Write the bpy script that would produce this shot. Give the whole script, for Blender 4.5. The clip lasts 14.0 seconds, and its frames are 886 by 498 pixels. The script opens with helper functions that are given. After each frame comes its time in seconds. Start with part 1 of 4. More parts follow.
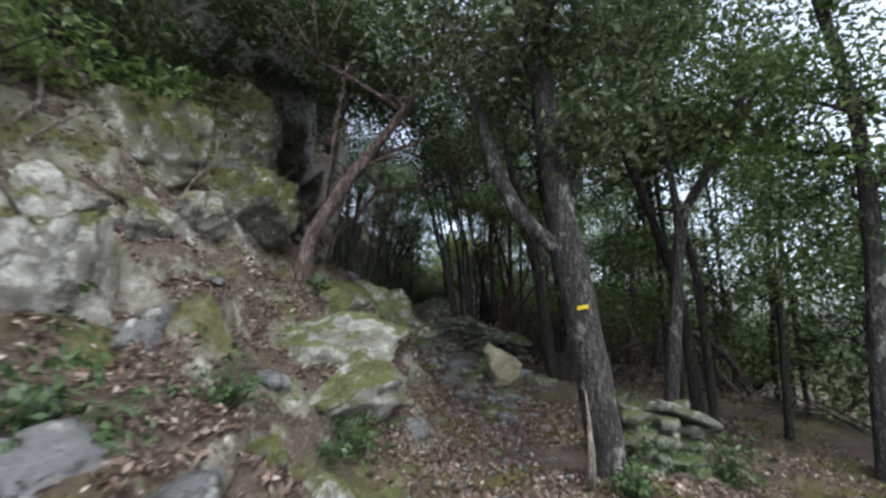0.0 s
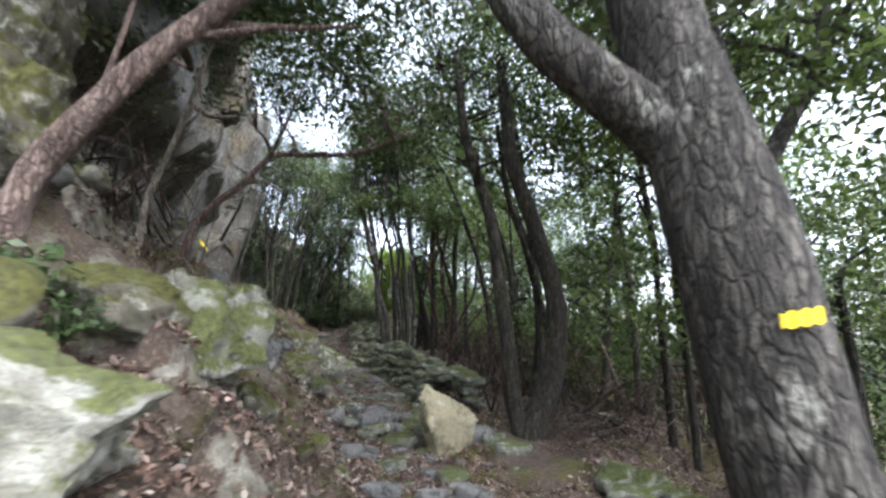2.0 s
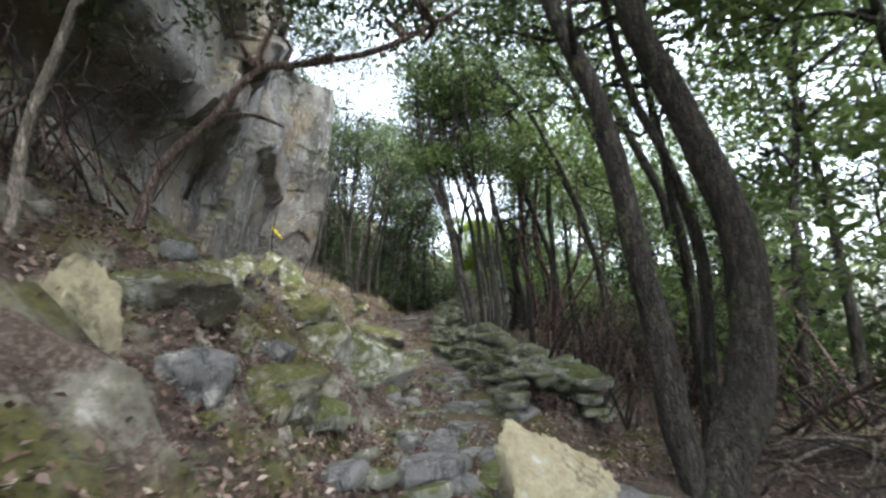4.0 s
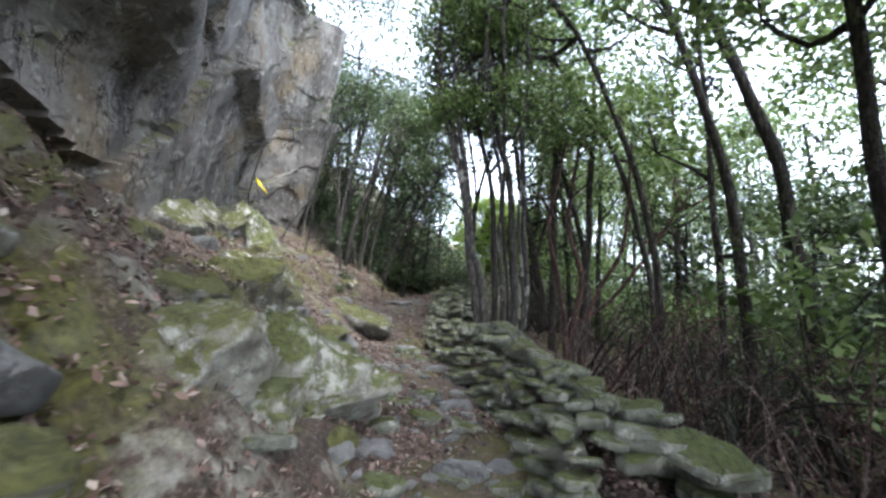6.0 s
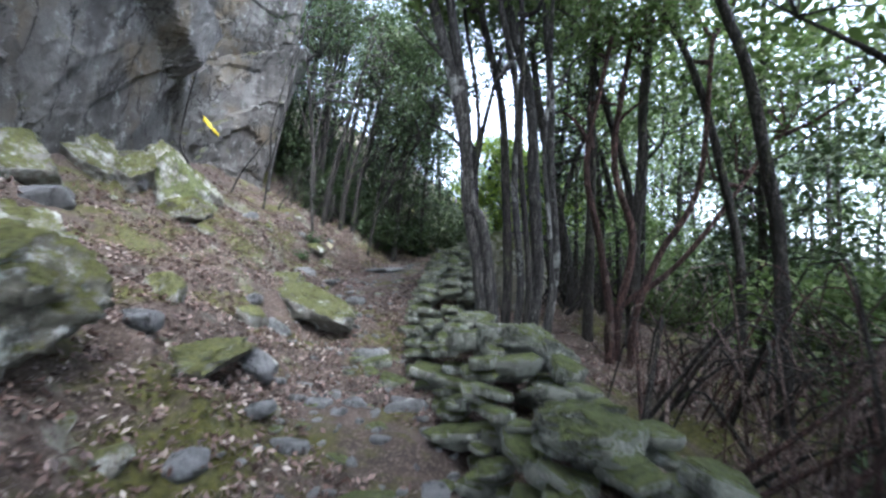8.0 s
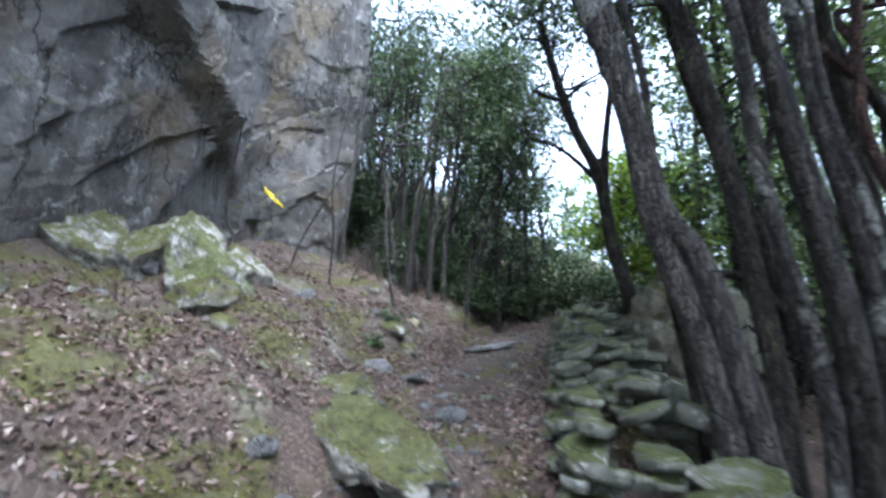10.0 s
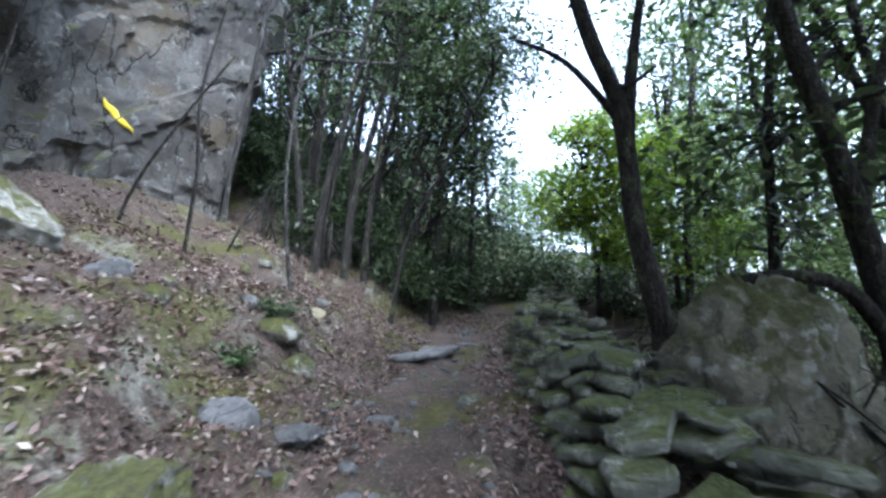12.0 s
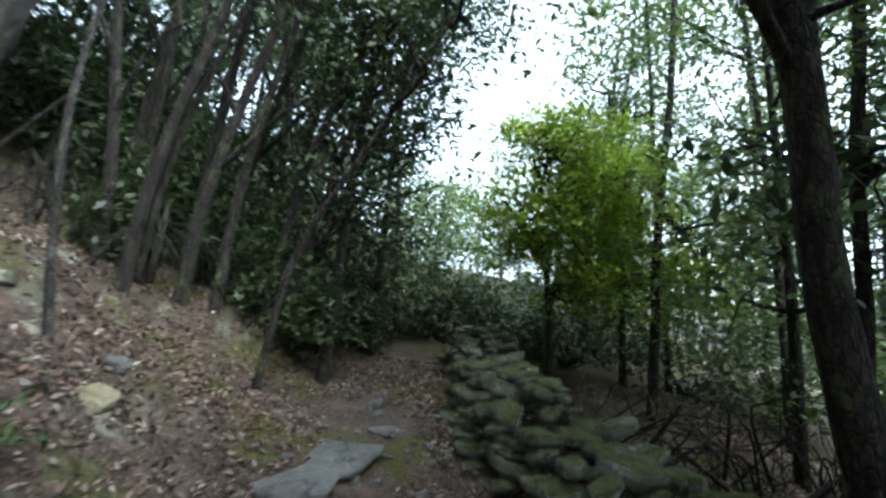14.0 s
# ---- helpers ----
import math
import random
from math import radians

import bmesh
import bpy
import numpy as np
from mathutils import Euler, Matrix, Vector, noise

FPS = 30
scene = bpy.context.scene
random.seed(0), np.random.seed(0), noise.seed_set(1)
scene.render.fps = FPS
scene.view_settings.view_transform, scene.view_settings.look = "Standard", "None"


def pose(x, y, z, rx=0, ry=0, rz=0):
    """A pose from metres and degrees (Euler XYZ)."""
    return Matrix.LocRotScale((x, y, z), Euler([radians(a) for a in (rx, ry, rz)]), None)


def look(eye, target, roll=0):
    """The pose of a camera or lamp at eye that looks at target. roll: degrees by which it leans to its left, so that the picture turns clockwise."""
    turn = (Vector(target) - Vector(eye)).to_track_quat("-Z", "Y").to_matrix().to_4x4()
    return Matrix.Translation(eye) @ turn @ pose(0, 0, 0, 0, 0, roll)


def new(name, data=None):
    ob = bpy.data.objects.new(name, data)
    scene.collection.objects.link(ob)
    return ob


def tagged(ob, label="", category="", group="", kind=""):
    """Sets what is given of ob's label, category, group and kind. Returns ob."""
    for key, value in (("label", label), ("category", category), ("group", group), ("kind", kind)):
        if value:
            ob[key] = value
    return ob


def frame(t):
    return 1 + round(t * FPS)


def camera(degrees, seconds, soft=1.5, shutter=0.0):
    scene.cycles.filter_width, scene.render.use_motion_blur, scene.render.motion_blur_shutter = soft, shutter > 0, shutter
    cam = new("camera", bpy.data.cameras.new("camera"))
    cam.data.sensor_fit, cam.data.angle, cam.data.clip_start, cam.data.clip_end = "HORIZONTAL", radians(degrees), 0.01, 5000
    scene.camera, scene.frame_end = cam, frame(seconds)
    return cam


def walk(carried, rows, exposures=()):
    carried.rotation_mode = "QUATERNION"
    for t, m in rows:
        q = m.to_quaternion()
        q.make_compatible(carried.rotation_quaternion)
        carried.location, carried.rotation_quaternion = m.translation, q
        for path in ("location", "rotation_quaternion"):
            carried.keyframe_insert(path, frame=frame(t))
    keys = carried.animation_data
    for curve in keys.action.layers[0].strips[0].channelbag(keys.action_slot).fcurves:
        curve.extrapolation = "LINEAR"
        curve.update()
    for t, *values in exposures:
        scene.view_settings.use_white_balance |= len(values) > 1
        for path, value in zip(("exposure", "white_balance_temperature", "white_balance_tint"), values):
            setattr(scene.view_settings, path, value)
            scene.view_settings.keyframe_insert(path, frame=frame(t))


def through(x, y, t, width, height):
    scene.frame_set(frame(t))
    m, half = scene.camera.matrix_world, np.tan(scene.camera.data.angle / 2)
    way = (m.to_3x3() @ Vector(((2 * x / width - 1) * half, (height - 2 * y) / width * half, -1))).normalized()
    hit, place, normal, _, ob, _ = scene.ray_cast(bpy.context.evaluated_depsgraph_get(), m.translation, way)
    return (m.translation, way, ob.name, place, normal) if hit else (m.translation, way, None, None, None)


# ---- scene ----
cam = camera(88.5, 14.0, soft=2.5, shutter=0.4)
PATH = [
    (0, (0.001, -0.098, 1.709), (-0.021, 1.875, 2.033), 0.7),
    (0.5, (-0.030, 0.702, 1.687), (0.064, 2.658, 2.091), 2.1),
    (1, (0.095, 1.502, 1.661), (0.222, 3.454, 2.078), 3.0),
    (1.5, (0.160, 2.226, 1.679), (0.216, 4.167, 2.157), -0.3),
    (2, (0.241, 2.784, 1.772), (0.475, 4.723, 2.205), 1.4),
    (2.5, (0.385, 3.413, 1.870), (0.538, 5.378, 2.206), 2.1),
    (3, (0.498, 4.056, 1.904), (0.620, 6.025, 2.235), -0.7),
    (3.5, (0.622, 4.634, 1.921), (0.654, 6.611, 2.226), -1.4),
    (4, (0.645, 5.287, 1.922), (0.460, 7.250, 2.257), -2.0),
    (6.5, (0.325, 8.217, 2.116), (0.134, 10.195, 2.338), 4.8),
    (7, (0.446, 8.894, 2.222), (0.247, 10.883, 2.284), 4.0),
    (9.5, (-0.109, 12.326, 2.481), (-0.532, 14.270, 2.688), 1.7),
    (10, (-0.323, 12.872, 2.531), (-0.954, 14.738, 2.875), -2.1),
    (10.5, (-0.554, 13.441, 2.565), (-1.295, 15.237, 3.040), -4.6),
    (11, (-0.797, 14.035, 2.591), (-1.399, 15.922, 2.869), -2.8),
    (11.5, (-0.981, 14.502, 2.679), (-1.285, 16.449, 3.020), 0.5),
    (12, (-1.102, 15.136, 2.851), (-1.413, 17.100, 3.070), 0.6),
    (12.5, (-1.348, 15.670, 2.910), (-1.476, 17.645, 3.194), 4.5),
    (13, (-1.425, 16.319, 3.074), (-1.462, 18.306, 3.300), 5.0),
    (13.5, (-1.707, 16.887, 3.155), (-1.674, 18.868, 3.434), 3.4),
    (14, (-1.926, 17.445, 3.264), (-1.671, 19.410, 3.541), 4.1),
]
walk(cam, [(t, look(eye, target, roll)) for t, eye, target, roll in PATH],
     exposures=[(0, 1.5, 5800, 10), (0.4, 2.12, 5800, 10), (1.0, 2.45, 5850, 12), (2.5, 2.95, 6000, 12), (4.2, 3.1, 6050, 9), (6.5, 3.3, 5600, 13), (9.5, 3.2, 5150, 13), (12.0, 3.2, 5100, 11), (13.5, 3.15, 5400, 5), (14.0, 2.75, 5550, 1)])

# ---- light: a bright, thinly clouded sky ----
world = bpy.data.worlds.new("sky")
scene.world = world
world.use_nodes = True
wn = world.node_tree
sky = wn.nodes.new("ShaderNodeTexSky")
sky.sky_type = "NISHITA"
sky.sun_disc = False
sky.sun_elevation = radians(60)
sky.sun_rotation = radians(150)
sky.dust_density = 4.0
wn.nodes["Background"].inputs["Strength"].default_value = 0.15
cloud = wn.nodes.new("ShaderNodeHueSaturation")
cloud.inputs["Saturation"].default_value = 0.4
cloud.inputs["Value"].default_value = 1.15
wn.links.new(sky.outputs[0], cloud.inputs["Color"])
wn.links.new(cloud.outputs[0], wn.nodes["Background"].inputs["Color"])
lamp = bpy.data.lights.new("sun", "SUN")
lamp.energy, lamp.angle, lamp.color = 0.55, radians(40), (1.0, 0.98, 0.95)
sun = new("sun", lamp)
sun.matrix_world = look((0, 0, 30), (-6.5, 11, 8))
# ---- materials ----
class Nodes:
    """A short way to write a node material."""

    def __init__(self, name):
        self.mat = bpy.data.materials.new(name)
        self.mat.use_nodes = True
        self.tree = self.mat.node_tree
        self.bsdf = self.tree.nodes["Principled BSDF"]
        self.place = self.tree.nodes.new("ShaderNodeTexCoord").outputs["Object"]
        self.where = self.tree.nodes.new("ShaderNodeNewGeometry")

    def add(self, kind, **inputs):
        node = self.tree.nodes.new(kind)
        for key, value in inputs.items():
            self.put(node, key.replace("_", " "), value)
        return node

    def put(self, node, key, value):
        if isinstance(value, bpy.types.NodeSocket):
            self.tree.links.new(value, node.inputs[key])
        else:
            node.inputs[key].default_value = value

    def noise(self, scale, detail=4.0, rough=0.55, stretch=None, world=True):
        src = self.where.outputs["Position"] if world else self.place
        if stretch:
            m = self.tree.nodes.new("ShaderNodeMapping")
            m.inputs["Scale"].default_value = stretch
            self.tree.links.new(src, m.inputs["Vector"])
            src = m.outputs[0]
        return self.add("ShaderNodeTexNoise", Vector=src, Scale=scale, Detail=detail, Roughness=rough).outputs["Fac"]

    def ramp(self, fac, *stops):
        node = self.tree.nodes.new("ShaderNodeValToRGB")
        ramp = node.color_ramp
        while len(ramp.elements) < len(stops):
            ramp.elements.new(0.5)
        for el, (at, col) in zip(ramp.elements, stops):
            el.position = at
            el.color = (*col, 1) if isinstance(col, tuple) else (col, col, col, 1)
        self.tree.links.new(fac, node.inputs["Fac"])
        return node.outputs["Color"]

    def blend(self, fac, a, b, how="MIX"):
        node = self.tree.nodes.new("ShaderNodeMix")
        node.data_type, node.blend_type = "RGBA", how
        for n, value in ((0, fac), (6, a), (7, b)):
            if isinstance(value, bpy.types.NodeSocket):
                self.tree.links.new(value, node.inputs[n])
            else:
                node.inputs[n].default_value = (*value, 1) if isinstance(value, tuple) else value
        return node.outputs[2]

    def maths(self, how, a, b=0.5):
        node = self.tree.nodes.new("ShaderNodeMath")
        node.operation = how
        for n, value in ((0, a), (1, b)):
            if isinstance(value, bpy.types.NodeSocket):
                self.tree.links.new(value, node.inputs[n])
            else:
                node.inputs[n].default_value = value
        return node.outputs[0]

    def upward(self):
        node = self.tree.nodes.new("ShaderNodeSeparateXYZ")
        self.tree.links.new(self.where.outputs["Normal"], node.inputs[0])
        return node.outputs[2]

    def done(self, colour, rough=0.9, bump=None, strength=0.5, dist=0.02, specular=0.3):
        self.put(self.bsdf, "Base Color", colour if isinstance(colour, bpy.types.NodeSocket) else (*colour, 1))
        self.put(self.bsdf, "Roughness", rough)
        self.put(self.bsdf, "Specular IOR Level", specular)
        if bump is not None:
            b = self.add("ShaderNodeBump", Height=bump, Strength=strength, Distance=dist)
            self.put(self.bsdf, "Normal", b.outputs[0])
        return self.mat


def stone_material(name, dark, light, moss_amount, lichen=0.5, moss=(.09, .094, .02), relief=.1):
    n = Nodes(name)
    base = n.ramp(n.noise(2.2, 8, .62), (.3, dark), (.7, light))
    base = n.blend(n.ramp(n.noise(22, 6, .7), (.35, 0.0), (.7, .55)), base, tuple(c * .45 for c in dark))
    pale = n.ramp(n.noise(5.5, 8, .7), (.60 - .1 * lichen, 0.0), (.68 - .1 * lichen, 1.0))
    base = n.blend(n.maths("MULTIPLY", pale, .8), base, (.60, .60, .52))
    info = n.tree.nodes.new("ShaderNodeObjectInfo")
    base = n.blend(.35, base, n.ramp(info.outputs["Random"], (0, .35), (1, .95)), "MULTIPLY")
    up = n.maths("MULTIPLY", n.upward(), .17)
    green = n.maths("ADD", n.maths("ADD", n.maths("MULTIPLY", n.noise(1.7, 7, .68), .5), n.maths("MULTIPLY", n.noise(6.5, 7, .7), .5)), up)
    green = n.ramp(green, (.87 - moss_amount, 0.0), (.94 - moss_amount, .92))
    tone = n.ramp(n.noise(26, 6, .7), (.3, tuple(c * .4 for c in moss)), (.7, tuple(c * 1.7 for c in moss)))
    split = n.ramp(n.maths("ABSOLUTE", n.maths("SUBTRACT", n.noise(1.6, 7, .62, (1, 1, .45)), .5)), (.0, 0.0), (.022, 1.0))
    base = n.blend(n.maths("MULTIPLY", n.maths("SUBTRACT", 1.0, split), .6), base, tuple(c * .3 for c in dark))
    height = n.maths("ADD", n.noise(9, 9, .72), n.maths("MULTIPLY", n.noise(55, 4, .7), .3))
    height = n.maths("ADD", height, n.maths("MULTIPLY", split, .35))
    return n.done(n.blend(green, base, tone), .93, height, 1.0, relief)


def cliff_material():
    """Grey rock with ochre stains, dark runs of water, black cracks and pale scabs of lichen."""
    n = Nodes("weathered cliff")
    base = n.ramp(n.noise(.9, 8, .62), (.3, (.07, .064, .054)), (.5, (.135, .126, .108)), (.7, (.225, .216, .192)))
    base = n.blend(n.ramp(n.noise(24, 6, .72), (.4, 0.0), (.7, .5)), base, (.06, .056, .05))
    ochre = n.ramp(n.noise(.42, 5, .6), (.52, 0.0), (.62, .65))
    base = n.blend(ochre, base, (.14, .105, .055))
    runs = n.ramp(n.noise(1.5, 6, .62, (1, 1, .16)), (.52, 0.0), (.62, .75))
    base = n.blend(runs, base, (.05, .046, .04))
    scab = n.ramp(n.noise(5.5, 8, .72), (.57, 0.0), (.64, .8))
    base = n.blend(scab, base, (.26, .26, .235))
    split = n.ramp(n.maths("ABSOLUTE", n.maths("SUBTRACT", n.noise(.8, 6, .6, (1, 1.3, .5)), .5)), (.0, 0.0), (.012, 1.0))
    base = n.blend(n.maths("MULTIPLY", n.maths("SUBTRACT", 1.0, split), .8), base, (.025, .023, .02))
    green = n.ramp(n.maths("ADD", n.noise(1.5, 7, .68), n.maths("MULTIPLY", n.upward(), .2)), (.60, 0.0), (.70, .85))
    base = n.blend(green, base, n.ramp(n.noise(26, 6, .7), (.3, (.035, .038, .01)), (.7, (.11, .11, .03))))
    height = n.maths("ADD", n.noise(7, 9, .72), n.maths("MULTIPLY", n.noise(45, 4, .7), .3))
    height = n.maths("ADD", height, n.maths("MULTIPLY", split, .5))
    return n.done(base, .93, height, .9, .09)


def ground_material():
    n = Nodes("forest soil")
    base = n.ramp(n.noise(3.0, 8, .65), (.3, (.03, .022, .016)), (.55, (.07, .05, .036)), (.75, (.125, .097, .076)))
    base = n.blend(n.ramp(n.noise(38, 5, .7), (.5, 0.0), (.68, .8)), base, (.21, .17, .135))
    steep = n.maths("SUBTRACT", n.noise(2.6, 7, .66), n.maths("MULTIPLY", n.upward(), .42))
    bare = n.ramp(steep, (.20, 0.0), (.27, 1.0))
    grit = n.ramp(n.noise(6, 8, .7), (.3, (.08, .074, .058)), (.52, (.19, .178, .14)), (.7, (.40, .39, .34)))
    base = n.blend(bare, base, grit)
    green = n.ramp(n.noise(1.3, 6, .68), (.49, 0.0), (.58, 1.0))
    tone = n.ramp(n.noise(25, 4), (.3, (.035, .035, .007)), (.7, (.105, .104, .017)))
    base = n.blend(n.maths("MULTIPLY", green, .85), base, tone)
    height = n.maths("ADD", n.noise(11, 8, .7), n.maths("MULTIPLY", n.noise(60, 4, .7), .5))
    return n.done(base, .95, height, 1.0, .05)


def bark_material(name, dark, light, spots, spot_amount=.5):
    n = Nodes(name)
    base = n.ramp(n.noise(9, 7, .65, (1, 1, .28)), (.3, dark), (.7, light))
    base = n.blend(n.ramp(n.noise(30, 4, .7, (1, 1, .22)), (.46, .75), (.58, 0.0)), base, tuple(c * .35 for c in dark))
    patch = n.ramp(n.noise(5, 6, .6, (1, 1, .6)), (.66 - .14 * spot_amount, 0.0), (.72 - .14 * spot_amount, 1.0))
    base = n.blend(n.maths("MULTIPLY", patch, .8), base, spots)
    squash = n.add("ShaderNodeMapping", Scale=(1, 1, .38), Vector=n.where.outputs["Position"])
    ragged = n.tree.nodes.new("ShaderNodeMix")
    ragged.data_type = "VECTOR"
    ragged.inputs[0].default_value = .045
    n.tree.links.new(squash.outputs[0], ragged.inputs[4])
    n.tree.links.new(n.add("ShaderNodeTexNoise", Vector=squash.outputs[0], Scale=14.0).outputs["Color"], ragged.inputs[5])
    plates = n.tree.nodes.new("ShaderNodeTexVoronoi")
    plates.feature = "DISTANCE_TO_EDGE"
    plates.inputs["Scale"].default_value = 34
    n.tree.links.new(ragged.outputs[1], plates.inputs["Vector"])
    gap = n.ramp(plates.outputs["Distance"], (.0, 0.0), (.16, 1.0))
    base = n.blend(n.maths("MULTIPLY", n.maths("SUBTRACT", 1.0, gap), .6), base, tuple(c * .3 for c in dark))
    height = n.maths("ADD", n.noise(24, 6, .7, (1, 1, .3)), n.maths("MULTIPLY", n.noise(60, 4, .7), .45))
    height = n.maths("ADD", height, n.maths("MULTIPLY", gap, .3))
    return n.done(base, .92, height, 1.0, .05)


def leaf_material(name, stops, through=.3):
    n = Nodes(name)
    tone = n.ramp(n.where.outputs["Random Per Island"], *stops)
    tone = n.blend(.5, tone, n.ramp(n.noise(.9, 3), (.3, .45), (.7, 1.0)), "MULTIPLY")
    n.done(tone, .5, specular=.4)
    t = n.add("ShaderNodeBsdfTranslucent", Color=tone)
    m = n.add("ShaderNodeMixShader", Fac=through)
    out = n.tree.nodes["Material Output"]
    n.tree.links.new(n.bsdf.outputs[0], m.inputs[1])
    n.tree.links.new(t.outputs[0], m.inputs[2])
    n.tree.links.new(m.outputs[0], out.inputs["Surface"])
    return n.mat


SOIL = ground_material()
ROCK = stone_material("lichened bank rock", (.22, .205, .16), (.47, .45, .37), .32, 1.0)
STONE = stone_material("mossy wall stone", (.16, .167, .128), (.36, .37, .285), .30, .4, (.075, .09, .02))
PALE = stone_material("pale yellow slab", (.40, .36, .22), (.52, .47, .31), -.2, -.2)
MOTTLED = stone_material("rock mottled with moss", (.24, .235, .18), (.5, .49, .4), .37, 1.2, (.10, .115, .03))
TAN = stone_material("tan boulder with moss", (.21, .2, .135), (.42, .4, .29), .30, .5, (.07, .078, .02))
GREY = stone_material("bare grey stone", (.16, .16, .15), (.31, .31, .295), .05, .1)
CLIFF = cliff_material()
MOSSY = stone_material("moss-covered rock", (.16, .15, .11), (.30, .28, .2), .37, .8, (.085, .088, .018))
BARK_GREY = bark_material("grey lichened bark", (.045, .04, .034), (.145, .136, .116), (.30, .30, .26), .5)
BARK_DARK = bark_material("dark bark", (.03, .026, .02), (.10, .088, .07), (.10, .11, .05), .5)
BARK_PINK = bark_material("bare reddish bark", (.14, .095, .075), (.34, .26, .22), (.3, .25, .22), .3)
BARK_PALE = bark_material("pale dry wood", (.2, .17, .13), (.42, .37, .3), (.4, .37, .32), .4)
BARK_RED = bark_material("red-brown bark", (.06, .032, .024), (.16, .09, .07), (.18, .14, .11), .35)
WOOD = bark_material("split pale wood", (.42, .36, .27), (.62, .56, .45), (.6, .55, .45), .2)
OAK = leaf_material("dark evergreen leaves", ((0, (.026, .044, .014)), (.6, (.06, .095, .03)), (1, (.13, .16, .07))))
# paler version of the dark evergreen leaves; light on the crown put into the colour
OAK_LIT = leaf_material("grey-green evergreen leaves paled as lit", ((0, (.04, .058, .022)), (.6, (.085, .115, .045)), (1, (.19, .215, .12))), .35)
# yellow-green, with the brightness of sunlight painted into the leaf colour
SUNLIT = leaf_material("yellow-green leaves brightened as sunlit", ((0, (.13, .21, .015)), (.6, (.23, .34, .025)), (1, (.36, .44, .06))), .5)
MID = leaf_material("mid-green leaves", ((0, (.055, .09, .022)), (.6, (.11, .165, .042)), (1, (.2, .245, .095))), .45)
HERB = leaf_material("green herb leaves", ((0, (.03, .062, .016)), (1, (.085, .13, .045))))
LITTER = leaf_material("dry fallen leaves", ((0, (.05, .031, .022)), (.45, (.12, .075, .055)), (.8, (.185, .125, .097)), (1, (.36, .31, .25))), .1)
YELLOW = Nodes("yellow paint")
YELLOW = YELLOW.done(YELLOW.ramp(YELLOW.noise(60, 5), (.3, (.36, .27, .02)), (.5, (.6, .46, .02))), .7)
# ---- the lie of the land ----
PATH_Y = (-8, 0, 3, 5, 6.5, 8.5, 10.5, 12.5, 14, 15.5, 17.5, 20.5, 23, 26, 40, 400)
PATH_X = (0, .05, .3, .6, .6, .38, .25, -.15, -.7, -1.15, -1.75, -2.0, -1.9, -1.3, 1, 20)
PATH_Z = (.1, .3, .38, .5, .6, .76, .95, 1.1, 1.24, 1.46, 1.86, 2.12, 2.4, 2.9, 5.5, 6)
BANK_D = (0, .55, 1.1, 2.0, 2.9, 4.2, 6, 9, 15, 40, 400)
BANK_ENTRY = (0, .06, .42, .95, 1.6, 3.0, 4.4, 6, 8, 14, 30)
BANK_STEEP = (0, .1, .72, 1.4, 2.05, 3.5, 5, 7, 9, 15, 30)
BANK_SOFT = (0, .04, .3, .82, 1.3, 1.85, 3.0, 5, 8, 14, 30)
DROP_D = (0, .75, 1.25, 2.2, 6, 15, 60, 400)
DROP_Z = (0, 0, -.03, -.14, -.7, -3.0, -18, -30)


def mix(a, b, t):
    t = min(1.0, max(0.0, t))
    return a + (b - a) * t * t * (3 - 2 * t)


def lie(x, y):
    """The height of the ground without its roughness."""
    d = float(np.interp(y, PATH_Y, PATH_X)) - x
    z = float(np.interp(y, PATH_Y, PATH_Z))
    if d < 0:
        return z + float(np.interp(-d, DROP_D, DROP_Z))
    entry, steep, soft = (float(np.interp(d, BANK_D, h)) for h in (BANK_ENTRY, BANK_STEEP, BANK_SOFT))
    return z + mix(mix(entry, steep, (y - 2) / 2.5), soft, (y - 8.5) / 4)
# ---- helpers of this scene ----
rng = np.random.default_rng(7)


def rough(x, y, z=0.0, scale=1.0, octaves=5):
    return noise.fractal((x * scale, y * scale, z * scale), 0.9, 2.1, octaves, noise_basis="PERLIN_ORIGINAL")


def facet(p, scale, tilt=.7, step=.5):
    """Flat broken faces: each cell of the rock has its own height and slant."""
    p = Vector(p) * scale
    c = noise.voronoi(p)[1][0]
    h = noise.cell_vector(c * 17.3) - Vector((.5, .5, .5))
    return ((p - c).dot(h) * 2 * tilt + h.x * step) / scale


def height(x, y):
    """The ground with its lumps; the trod line stays evener."""
    d = abs(float(np.interp(y, PATH_Y, PATH_X)) - x)
    amount = min(1.0, .25 + d * .45) / (1 + max(0, d - 12) * .1)
    z = lie(x, y) + .16 * amount * rough(x, y, 3.0, .7) + .035 * rough(x, y, 9.0, 3.2, 4)
    ledge = noise.noise((x * .9 + 7, y * .9, 1.0))
    z += amount * .14 * max(-.5, min(.5, ledge * 3))
    s = float(np.interp(np.interp(y, PATH_Y, PATH_X) - x, (.5, 1.1, 5, 7), (0, 1, 1, 0))) * float(np.interp(y, (0, 2, 11.5, 13.5, 24), (.4, 1, 1, .25, .25)))
    if s > 0:
        bend = Vector((rough(x, y, 1, 1.5, 3), rough(x, y, 5, 1.5, 3), 0)) * .12
        z += s * (.5 * facet(Vector((x, y, 0)) + bend, 1.5) + .5 * facet(Vector((x, y, 4)) + bend, 3.6))
    return z


def mesh_of(name, verts, faces, material, smooth=True):
    me = bpy.data.meshes.new(name)
    me.from_pydata([tuple(v) for v in verts], [], [tuple(f) for f in faces])
    me.materials.append(material)
    me.polygons.foreach_set("use_smooth", [smooth] * len(me.polygons))
    me.update()
    return me


